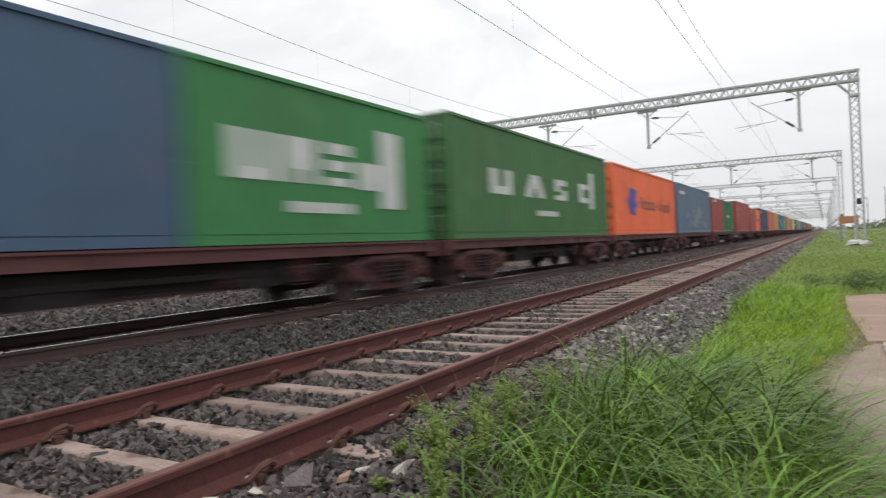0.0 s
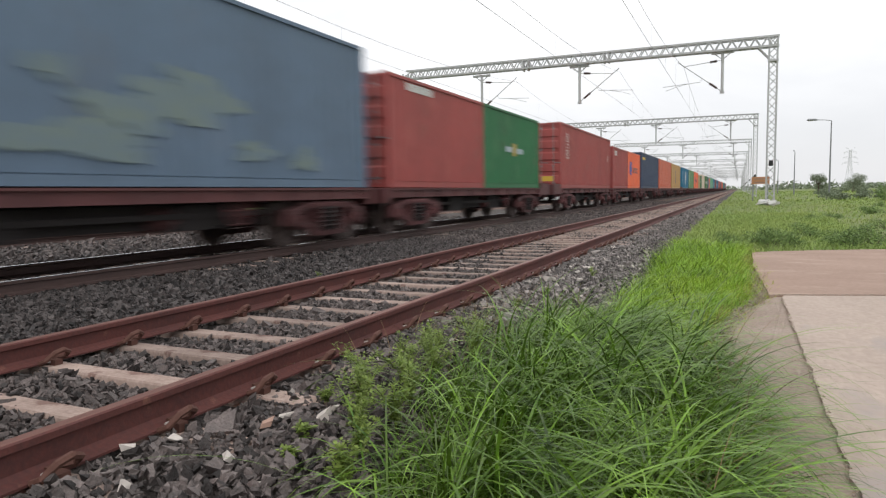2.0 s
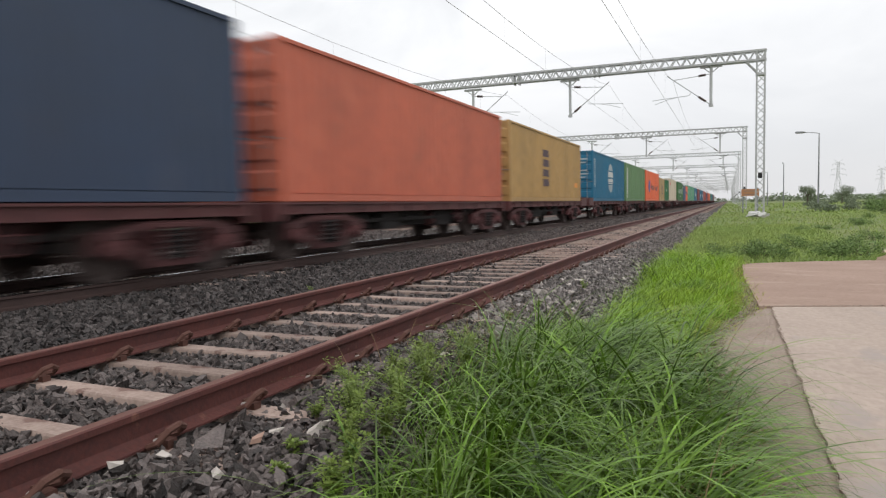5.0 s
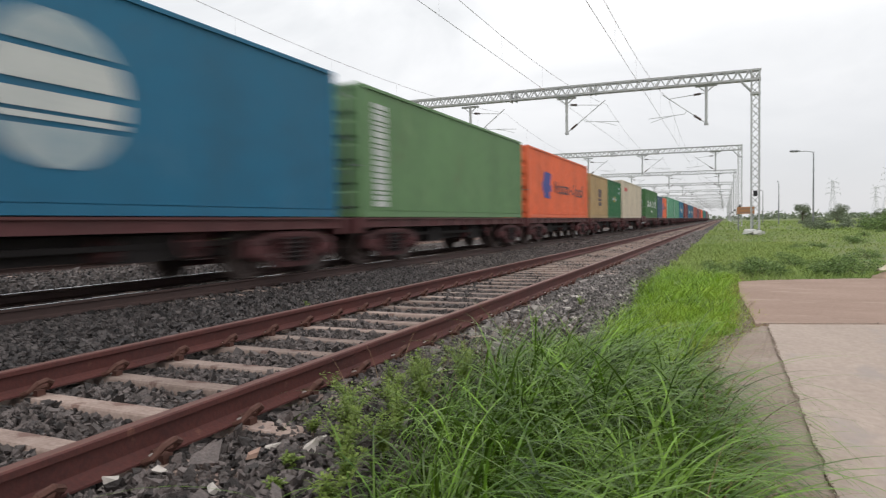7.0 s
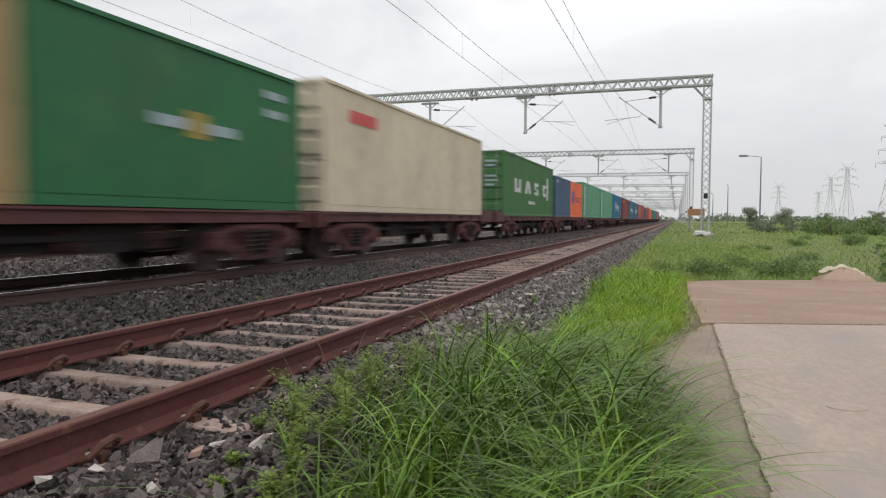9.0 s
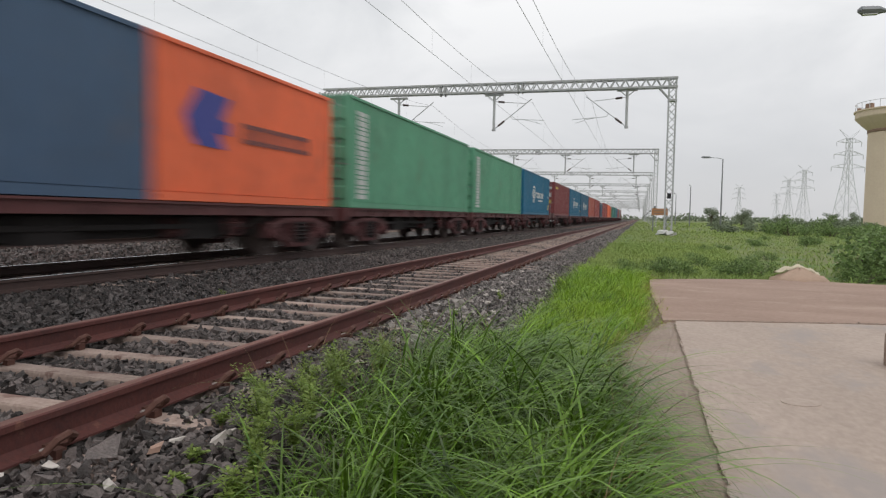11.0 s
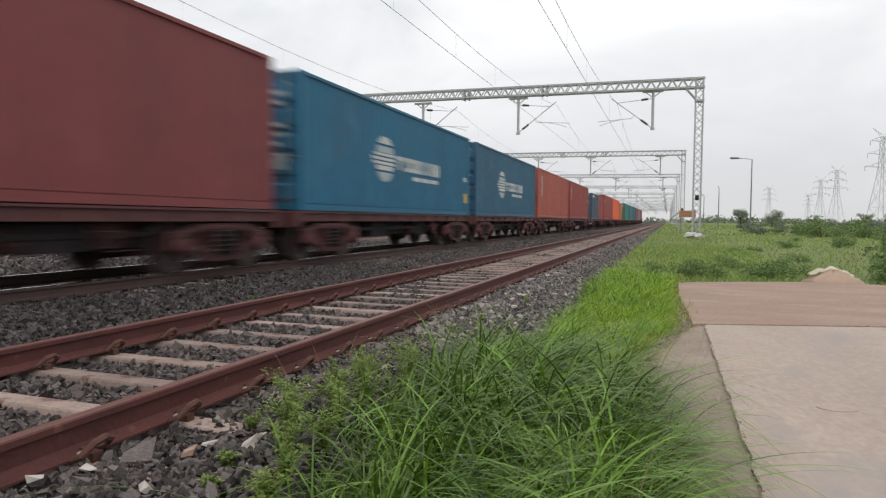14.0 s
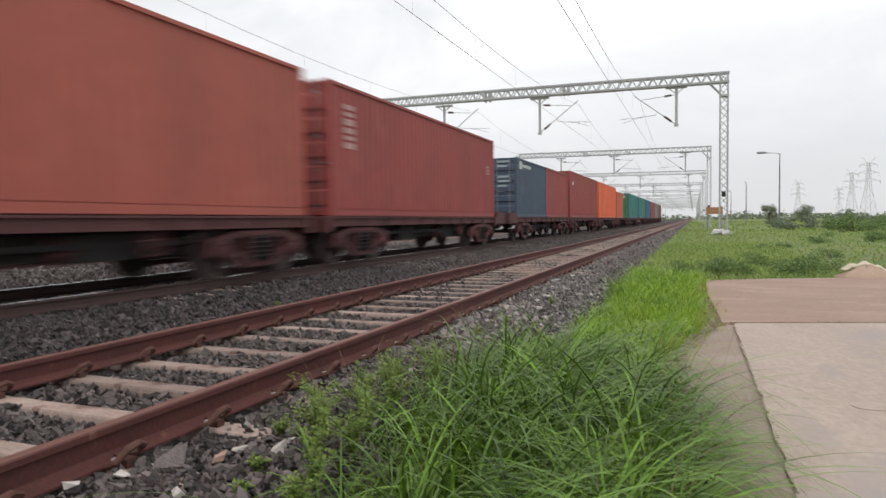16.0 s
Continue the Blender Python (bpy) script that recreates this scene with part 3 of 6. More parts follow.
def corrugated(length, z0, z1, pitch=0.278, depth=0.036):
    """A pressed sheet along y from 0 to length, outer ridges at x = 0."""
    n = max(2, int(round(length / pitch)))
    step = length / n
    ys = []
    for i in range(n):
        y = i * step
        ys += [(y, 0.0), (y + step * 0.26, 0.0), (y + step * 0.50, -depth), (y + step * 0.76, -depth)]
    ys.append((length, 0.0))
    s = Shape()
    v = [(x, y, z) for y, x in ys for z in (z0, z1)]
    f = [(2 * i, 2 * i + 2, 2 * i + 3, 2 * i + 1) for i in range(len(ys) - 1)]
    v2 = [(x - 0.004, y, z) for y, x in ys for z in (z0, z1)]
    k = len(v)
    f += [(k + 2 * i + 1, k + 2 * i + 3, k + 2 * i + 2, k + 2 * i) for i in range(len(ys) - 1)]
    return s.add(v + v2, f)


def end_corrugated(TALL):
    s = Shape()
    n, w = 9, WIDE - 0.30
    step = w / n
    xs = []
    for i in range(n):
        x = -w / 2 + i * step
        xs += [(x, 0.0), (x + step * 0.3, 0.0), (x + step * 0.5, 0.045), (x + step * 0.8, 0.045)]
    xs.append((w / 2, 0.0))
    v = [(x, y, z) for x, y in xs for z in (0.16, TALL - 0.11)]
    f = [(2 * i, 2 * i + 2, 2 * i + 3, 2 * i + 1) for i in range(len(xs) - 1)]
    return s.add(v, f).box(-w / 2, w / 2, 0.05, 0.056, 0.16, TALL - 0.11)


def door_shape(TALL):
    """One door leaf, 1.13 m wide, hinged at x = 0, with pressed panels facing -y."""
    s = Shape()
    w, z0, z1 = 1.135, 0.14, TALL - 0.10
    s.box(0, w, 0.0, 0.035, z0, z1)
    return s


def door_panel_shape(TALL):
    """One pressed panel of a door leaf; five stand one over another."""
    w, b = 1.135, (TALL - 0.34) / 5 - 0.14
    return Shape().add([(0.06, 0, 0), (w - 0.06, 0, 0), (w - 0.06, 0, b), (0.06, 0, b), (0.09, -0.046, 0.05), (w - 0.09, -0.046, 0.05), (w - 0.09, -0.046, b - 0.05), (0.09, -0.046, b - 0.05)],
                       ((0, 1, 5, 4), (1, 2, 6, 5), (2, 3, 7, 6), (3, 0, 4, 7), (4, 5, 6, 7)))


def lock_bar_shape(TALL):
    s = Shape().tube([(0, -0.06, 0.10), (0, -0.06, TALL - 0.06)], 0.017, 8)
    for z in (0.2, 0.95, 1.7, TALL - 0.3):
        s.box(-0.045, 0.045, -0.07, 0.0, z, z + 0.06)
    s.bar((0, -0.075, 1.15), (0.34, -0.075, 1.13), 0.025)
    return s


PLAIN = M["grey"]
BOX = {}
for feet, length in LONG.items():
    TALL = HIGH[feet]
    BOX[feet] = {
        "side_panel": corrugated(length - 0.30, 0.158, TALL - 0.08).mesh("side_panel", PLAIN),
        "roof_panel": Shape().box(-WIDE / 2 + 0.05, WIDE / 2 - 0.05, 0.06, length - 0.06, TALL - 0.035, TALL - 0.02).mesh("roof_panel", PLAIN),
        "top_rail": Shape().soft_box(-0.03, 0.03, 0.15, length - 0.15, TALL - 0.085, TALL - 0.012, 0.008).mesh("top_rail", PLAIN),
        "bottom_rail": Shape().box(-0.045, 0.0, 0.15, length - 0.15, 0.004, 0.138).mesh("bottom_rail", PLAIN),
        "floor": Shape().box(-WIDE / 2 + 0.06, WIDE / 2 - 0.06, 0.1, length - 0.1, 0.10, 0.155).mesh("floor", PLAIN)}
END = {}
for feet in LONG:
    TALL = HIGH[feet]
    END[feet] = {
        "end_wall": end_corrugated(TALL).mesh("end_wall", PLAIN), "door": door_shape(TALL).mesh("door", PLAIN), "panel": door_panel_shape(TALL).mesh("panel", PLAIN), "locking_bar": lock_bar_shape(TALL).mesh("locking_bar", M["lamp_steel"]),
        "corner_post": Shape().soft_box(-0.075, 0.075, 0.0, 0.15, 0.11, TALL - 0.11, 0.012).mesh("corner_post", PLAIN),
        "corner_casting": Shape().soft_box(-0.081, 0.081, 0.0, 0.178, 0.0, 0.118, 0.012).mesh("corner_casting", PLAIN),
        "header": Shape().box(-WIDE / 2 + 0.15, WIDE / 2 - 0.15, 0.02, 0.10, TALL - 0.11, TALL - 0.01).mesh("header", PLAIN),
        "sill": Shape().box(-WIDE / 2 + 0.15, WIDE / 2 - 0.15, 0.02, 0.12, 0.015, 0.165).mesh("sill", PLAIN)}


def painted(ob, mat):
    ob.material_slots[0].link = "OBJECT"
    ob.material_slots[0].material = mat
    return ob


def container(feet, colour, doors, label, marks=()):
    """A high-cube shipping container; its origin lies under the middle of the end that faces the way it travels."""
    length, mat, TALL = LONG[feet], M[colour], HIGH[feet]
    box = thing("shipping_container", label, "container", "containers on the train")

    def piece(name, me, at, parent=box):
        return painted(part(name, me, None, parent, at=at), mat)
    piece("side_panel", BOX[feet]["side_panel"], pose(WIDE / 2 - 0.022, 0.15, 0))
    piece("side_panel", BOX[feet]["side_panel"], pose(-WIDE / 2 + 0.022, length - 0.15, 0, 0, 0, 180))
    piece("roof_panel", BOX[feet]["roof_panel"], pose(0, 0, 0))
    piece("floor", BOX[feet]["floor"], pose(0, 0, 0))
    for side in (-1, 1):
        piece("top_rail", BOX[feet]["top_rail"], pose(side * (WIDE / 2 - 0.031), 0, 0))
        piece("bottom_rail", BOX[feet]["bottom_rail"], pose(side * (WIDE / 2 - 0.012), 0 if side > 0 else length, 0, 0, 0, 0 if side > 0 else 180))
    for far in (0, 1):
        turn = pose(0, length, 0, 0, 0, 180) if far else Matrix()
        for side in (-1, 1):
            piece("corner_post", END[feet]["corner_post"], turn @ pose(side * (WIDE / 2 - 0.077), 0, 0))
            for z in (0.0, TALL - 0.118):
                piece("corner_casting", END[feet]["corner_casting"], turn @ pose(side * (WIDE / 2 - 0.081), -0.001, z))
        piece("header", END[feet]["header"], turn)
        piece("sill", END[feet]["sill"], turn)
        if doors != far:
            for side in (-1, 1):
                leaf = piece("door", END[feet]["door"], turn @ pose(-WIDE / 2 + 0.078, 0.05, 0) if side < 0 else turn @ pose(0.006, 0.05, 0))
                for k in range(5):
                    piece("panel", END[feet]["panel"], pose(0, 0, 0.20 + k * (TALL - 0.34) / 5), leaf)
                for x in (0.30, 0.86):
                    part("locking_bar", END[feet]["locking_bar"], None, leaf, "dull grey locking bar", at=pose(x, 0, 0))
        else:
            piece("end_wall", END[feet]["end_wall"], turn @ pose(0, 0.03, 0))
    for layer, (name, paint_key, y0, y1, z0, z1) in enumerate(marks):
        s = Shape()
        if name == "door_label":
            s.box(y0, y1, -0.003, 0.02, z0, z1)
        elif name in ("emblem_band", "disc_emblem"):
            x0, x1, n, r = WIDE / 2 - 0.03, WIDE / 2 - 0.019, 8, 0.95 if name == "emblem_band" else 0.62
            zs = [z0 + (z1 - z0) * k / n for k in range(n + 1)]
            hs = [math.sqrt(max(0.0, r * r - z * z)) for z in zs]
            v = [(x, y0 + e * h, y1 + z) for z, h in zip(zs, hs) for x, e in ((x1, -1), (x1, 1), (x0, -1), (x0, 1))]
            s.add(v, [(4 * k + a, 4 * k + b, 4 * k + 4 + b, 4 * k + 4 + a) for k in range(n) for a, b in ((0, 1), (1, 3), (3, 2), (2, 0))])
        elif name == "sail_emblem":       # a leaning sail over a short hull, pointed towards the front
            outline = [(0.28, 1.0), (1.0, 0.94), (0.80, 0.54), (0.98, 0.50), (0.98, 0.28), (0.72, 0.27), (0.86, 0.0), (0.22, 0.03), (0.08, 0.30), (0.0, 0.50), (0.10, 0.66)]
            x0, x1, n = WIDE / 2 - 0.03, WIDE / 2 - 0.019, len(outline)
            mid = (0.45, 0.45)
            v = [(x, y0 + (y1 - y0) * a, z0 + (z1 - z0) * b) for x in (x1, x0) for a, b in [mid] + outline]
            s.add(v, [(0, 1 + (k + 1) % n, 1 + k) for k in range(n)] + [(1 + k, 1 + (k + 1) % n, n + 2 + (k + 1) % n, n + 2 + k) for k in range(n)])
        elif name == "scuff":             # an uneven blot
            x0, x1, n = WIDE / 2 - 0.03, WIDE / 2 - 0.0205 + 0.003 * (layer % 6), 26
            rad = [1 + 0.22 * math.sin(3 * a + y0) + 0.16 * math.sin(5 * a + 2 * z0) + 0.10 * math.sin(11 * a + y1) for a in [2 * math.pi * k / n for k in range(n)]]
            ring = [((y0 + y1) / 2 + 0.5 * (y1 - y0) * r * math.cos(2 * math.pi * k / n), (z0 + z1) / 2 + 0.5 * (z1 - z0) * r * math.sin(2 * math.pi * k / n)) for k, r in enumerate(rad)]
            v = [(x, a, b) for x in (x1, x0) for a, b in [((y0 + y1) / 2, (z0 + z1) / 2)] + ring]
            s.add(v, [(0, 1 + k, 1 + (k + 1) % n) for k in range(n)] + [(1 + k, 1 + (k + 1) % n, n + 2 + (k + 1) % n, n + 2 + k) for k in range(n)])
        else:
            s.box(WIDE / 2 - 0.03, WIDE / 2 - 0.019, y0, y1, z0, z1)
        part(name, s, M[paint_key], box)
    return box


def bogie_shapes():
    """Three-piece cast bogie: bolster, side frame and wheelset, centred on the bogie."""
    bolster = Shape().soft_box(-1.15, 1.15, -0.22, 0.22, 0.40, 0.66, 0.03).tube([(0, 0, 0.62), (0, 0, 0.72)], 0.2, 12)
    side = Shape()

    def limb(a, b, h, w=0.15):
        side.bar((0.0, *a), (0.0, *b), w, h)
    limb((-0.62, 0.745), (0.62, 0.745), 0.12)                 # top chord
    limb((-0.50, 0.21), (0.50, 0.21), 0.10)                   # spring seat
    for e in (-1, 1):
        limb((e * 0.60, 0.745), (e * 1.30, 0.60), 0.12)       # arm over the axle
        limb((e * 0.48, 0.21), (e * 0.84, 0.50), 0.10)        # diagonal tension member
        limb((e * 0.34, 0.22), (e * 0.34, 0.72), 0.10)        # column
        limb((e * 0.80, 0.40), (e * 0.80, 0.66), 0.10)        # inner jaw
        limb((e * 1.24, 0.38), (e * 1.24, 0.62), 0.14)        # outer jaw
        side.soft_box(-0.085, 0.085, e * 1.0 - 0.2, e * 1.0 + 0.2, 0.58, 0.68, 0.015)
        side.box(0.075, 0.095, e * 0.34 - 0.03, e * 0.34 + 0.03, 0.24, 0.70)
    side.soft_box(0.07, 0.10, -0.60, 0.60, 0.715, 0.775, 0.01)
    spring = Shape()
    spring.tube([(0.085 + 0.065 * math.cos(a), 0.065 * math.sin(a), 0.26 + 0.43 * i / 36) for i, a in enumerate([2 * math.pi * k / 7 for k in range(37)])], 0.022, 5)
    axle_box = Shape().tube([(0.02, 0, 0.44), (0.16, 0, 0.44)], 0.135, 12).tube([(0.16, 0, 0.44), (0.19, 0, 0.44)], 0.09, 10)
    return bolster, side, spring, axle_box


def wheel_shape(side):
    """A solid wheel on the axle's end, about the x axis."""
    s = Shape()
    rings = [(0.0, 0.10), (0.03, 0.11), (0.045, 0.16), (0.03, 0.33), (-0.01, 0.37), (-0.012, 0.455), (0.10, 0.448), (0.112, 0.485), (0.135, 0.485), (0.137, 0.37), (0.11, 0.34), (0.10, 0.16), (0.13, 0.10)]
    n, v, f = 24, [], []
    for x, r in rings:
        v += [(-side * x, r * math.cos(2 * math.pi * k / n), r * math.sin(2 * math.pi * k / n)) for k in range(n)]
    for i in range(len(rings) - 1):
        f += [(i * n + k, i * n + (k + 1) % n, (i + 1) * n + (k + 1) % n, (i + 1) * n + k) for k in range(n)]
    return s.add([(x + side * (RAIL_X + 0.05), y, z) for x, y, z in v], f)


bolster_s, frame_s, spring_s, axle_box_s = bogie_shapes()
axle_s = Shape().tube([(-0.98, 0, 0), (0.98, 0, 0)], 0.085, 10)
for sd in (-1, 1):
    w = wheel_shape(sd)
    axle_s.add(w.v, w.f)
for k in range(6):   # lightening holes' bosses on each wheel disc
    a = math.pi * k / 3
    for sd in (-1, 1):
        axle_s.tube([(sd * (RAIL_X + 0.0), 0.25 * math.cos(a), 0.25 * math.sin(a)), (sd * (RAIL_X + 0.035), 0.25 * math.cos(a), 0.25 * math.sin(a))], 0.04, 6)
WAG = {"bolster": bolster_s.mesh("bogie", M["bogie"]), "side_frame": frame_s.mesh("side_frame", M["bogie"]), "spring": spring_s.mesh("coil_spring", M["underframe"]),
       "axle_box": axle_box_s.mesh("axle_box", M["bogie"]), "wheelset": axle_s.mesh("wheelset", M["wheel"])}
sill = Shape().box(-0.06, 0.0, 0, 12.5, 1.038, 1.056).box(-0.09, 0.012, 0, 12.5, 1.018, 1.038).box(-0.05, -0.035, 0, 12.5, 0.86, 1.02).box(-0.09, 0.012, 0, 12.5, 0.84, 0.86)
for i in range(11):
    sill.box(-0.035, 0.0, 0.5 + i * 1.15, 0.53 + i * 1.15, 0.86, 1.018)
WAG["side_sill"] = sill.mesh("side_sill", M["wagon"])
WAG["centre_sill"] = Shape().box(-0.22, 0.22, -0.1, 12.6, 0.70, 1.03).box(-0.3, 0.3, -0.1, 12.6, 1.03, 1.05).mesh("centre_sill", M["wagon"])
WAG["cross_beam"] = Shape().box(-1.2, 1.2, -0.08, 0.08, 0.83, 1.04).mesh("cross_beam", M["wagon"])
WAG["headstock"] = Shape().soft_box(-1.25, 1.25, 0, 0.18, 0.72, 1.055, 0.015).mesh("headstock", M["wagon"])
WAG["coupler"] = Shape().soft_box(-0.12, 0.12, -0.62, 0.1, 0.86, 1.06, 0.03).soft_box(-0.2, 0.16, -0.75, -0.5, 0.83, 1.1, 0.04).mesh("coupler", M["wagon"])
WAG["drawbar"] = Shape().tube([(0, -0.6, 0.93), (0, 0.2, 0.93)], 0.09, 8).mesh("drawbar", M["wagon"])
WAG["brake_cylinder"] = Shape().tube([(0.4, 4.9, 0.66), (0.4, 5.5, 0.66)], 0.18, 12).tube([(0.4, 5.5, 0.66), (0.4, 6.6, 0.66)], 0.03, 6).mesh("brake_cylinder", M["wagon"])
WAG["air_reservoir"] = Shape().tube([(0.75, 6.9, 0.62), (0.75, 6.96, 0.62), (0.75, 7.8, 0.62), (0.75, 7.86, 0.62)], [0.1, 0.19, 0.19, 0.1], 12).mesh("air_reservoir", M["wagon"])
wheel_pts = [(1.16, 8.3 + 0.24 * math.cos(a), 0.70 + 0.24 * math.sin(a)) for a in [2 * math.pi * i / 16 for i in range(17)]]
hand = Shape().tube(wheel_pts, 0.018, 6)
for i in range(4):
    a = math.pi * i / 4
    hand.bar((1.16, 8.3 - 0.24 * math.cos(a), 0.70 - 0.24 * math.sin(a)), (1.16, 8.3 + 0.24 * math.cos(a), 0.70 + 0.24 * math.sin(a)), 0.02)
hand.bar((0.9, 8.3, 0.70), (1.16, 8.3, 0.70), 0.04)
WAG["handbrake_wheel"] = hand.mesh("handbrake_wheel", M["bogie"])
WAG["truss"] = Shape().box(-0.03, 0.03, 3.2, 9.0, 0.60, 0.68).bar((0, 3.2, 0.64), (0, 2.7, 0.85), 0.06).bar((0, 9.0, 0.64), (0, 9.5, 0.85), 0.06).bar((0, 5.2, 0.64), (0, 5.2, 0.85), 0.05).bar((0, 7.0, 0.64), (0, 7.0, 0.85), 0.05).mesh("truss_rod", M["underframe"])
# plain dark blocks added to close the bright gaps below the wagon
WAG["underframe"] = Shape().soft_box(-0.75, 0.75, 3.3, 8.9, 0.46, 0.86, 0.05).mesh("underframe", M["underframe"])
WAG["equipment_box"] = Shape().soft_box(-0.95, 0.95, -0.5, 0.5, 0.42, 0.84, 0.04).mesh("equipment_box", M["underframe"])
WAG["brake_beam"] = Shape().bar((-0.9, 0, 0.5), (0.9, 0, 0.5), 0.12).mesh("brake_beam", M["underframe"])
WAG["end_platform"] = Shape().box(-1.2, 1.2, -1.15, 0.0, 0.99, 1.03).box(-1.25, -1.19, -1.15, 0, 0.80, 1.25).box(1.19, 1.25, -1.15, 0, 0.80, 1.25).soft_box(-1.25, 1.25, -1.24, -1.15, 0.78, 1.22, 0.015).mesh("end_platform", M["wagon"])
WAG["brake_stand"] = Shape().soft_box(0.35, 0.85, -0.95, -0.45, 1.03, 1.16, 0.03).soft_box(0.45, 0.72, -0.82, -0.58, 1.16, 1.30, 0.04).tube([(0.58, -0.9, 1.2), (0.58, -0.4, 1.12)], 0.035, 8).bar((0.9, -0.3, 1.03), (1.1, -1.05, 1.12), 0.05).mesh("brake_stand", M["bogie"])
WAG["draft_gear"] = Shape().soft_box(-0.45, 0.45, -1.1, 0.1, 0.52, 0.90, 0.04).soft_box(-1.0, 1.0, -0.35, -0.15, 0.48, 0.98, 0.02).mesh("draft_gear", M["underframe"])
WAG["brake_hose"] = Shape().tube([(0.55, -1.15, 0.88), (0.56, -1.4, 0.80), (0.55, -1.55, 0.62), (0.5, -1.62, 0.45), (0.42, -1.68, 0.42)], 0.03, 7).mesh("brake_hose", M["black"])
WAG["foot_step"] = Shape().box(1.08, 1.27, -0.86, -0.46, 0.56, 0.60).box(1.255, 1.27, -0.86, -0.46, 0.56, 0.68).mesh("foot_step", M["white"])
WAG["step_strap"] = Shape().box(1.2, 1.235, -0.02, 0.02, 0.60, 0.86).mesh("step_strap", M["wagon"])
WAG["twist_lock"] = Shape().soft_box(-0.07, 0.07, -0.07, 0.07, 1.0, 1.075, 0.02).mesh("container_lock", M["bogie"])
BOGIE_AT = (1.45, 10.75)


def wagon(first, last):
    """A low flat container wagon on two bogies; first and last of a set of five have a coupler and a short platform at that end."""
    w = thing("container_wagon", "brown steel container flat wagon with dusty bogies", "wagon", "wagons of the train")
    for side in (-1, 1):
        part("side_sill", WAG["side_sill"], None, w, at=pose(side * 1.23, -0.15 if side > 0 else 12.35, 0, 0, 0, 0 if side > 0 else 180))
        part("truss_rod", WAG["truss"], None, w, at=pose(side * 0.95, 0, 0))
    part("centre_sill", WAG["centre_sill"], None, w, at=pose(0, -0.15, 0))
    for y in (0.3, 3.1, 6.1, 9.1, 11.9):
        part("cross_beam", WAG["cross_beam"], None, w, at=pose(0, y, 0))
    for y, turn, coupled in ((-0.2, 0, first), (12.39, 180, last)):
        part("headstock", WAG["headstock"], None, w, at=pose(0, y, 0, 0, 0, turn))
        if coupled:
            end = part("end_platform", WAG["end_platform"], None, w, "red-brown end platform", at=pose(0, y, 0, 0, 0, turn))
            part("brake_stand", WAG["brake_stand"], None, end)
            part("draft_gear", WAG["draft_gear"], None, end)
            part("brake_hose", WAG["brake_hose"], None, end, "black rubber brake hose")
            for flip in (0, 1):
                m = Matrix.Diagonal((-1 if flip else 1, 1, 1, 1))
                part("foot_step", WAG["foot_step"], None, end, "white-painted foot step", at=m)
                for dy in (-0.82, -0.50):
                    part("step_strap", WAG["step_strap"], None, end, at=pose(0, dy, 0) @ m)
            part("coupler", WAG["coupler"], None, w, at=pose(0, y + (-1.05 if turn == 0 else 1.05), 0, 0, 0, turn))
        else:
            part("drawbar", WAG["drawbar"], None, w, at=pose(0, y, 0, 0, 0, turn))
    part("underframe", WAG["underframe"], None, w, "near-black underframe block, shade put into its colour")
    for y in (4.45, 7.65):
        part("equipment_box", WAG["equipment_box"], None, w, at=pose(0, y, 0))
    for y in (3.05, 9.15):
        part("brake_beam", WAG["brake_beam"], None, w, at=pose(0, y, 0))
    part("brake_cylinder", WAG["brake_cylinder"], None, w)
    part("air_reservoir", WAG["air_reservoir"], None, w)
    part("handbrake_wheel", WAG["handbrake_wheel"], None, w, "dusty handbrake wheel")
    for x, y in itertools.product((-1.1, 1.1), (0.09, 12.1)):
        part("container_lock", WAG["twist_lock"], None, w, at=pose(x, y, 0))
    sets = []
    for y in BOGIE_AT:
        b = part("bogie", WAG["bolster"], None, w, at=pose(0, y, 0))
        for side in (-1, 1):
            part("side_frame", WAG["side_frame"], None, b, at=pose(side * 1.12, 0, 0, 0, 0, 0 if side > 0 else 180))
            for dy in (-0.19, 0.0, 0.19):
                part("coil_spring", WAG["spring"], None, b, at=pose(side * 1.12, dy, 0, 0, 0, 0 if side > 0 else 180))
            for dy in (-1.0, 1.0):
                part("axle_box", WAG["axle_box"], None, b, at=pose(side * 1.12, dy, 0, 0, 0, 0 if side > 0 else 180))
        for dy in (-1.0, 1.0):
            sets.append((dy, part("wheelset", WAG["wheelset"], None, b, at=pose(0, dy, 0.457))))
    return w, sets


def blocks(name, key, y, z0, z1, widths, gap):
    """A row of plain bars in place of lettering."""
    out = []
    for w in widths:
        out.append((name, key, y, y + w, z0, z1))
        y += w + gap
    return tuple(out)


def stack(name, key, y0, y1, z_top, heights, gap):
    out, z = [], z_top
    for h in heights:
        out.append((name, key, y0, y1, z - h, z))
        z -= h + gap
    return tuple(out)


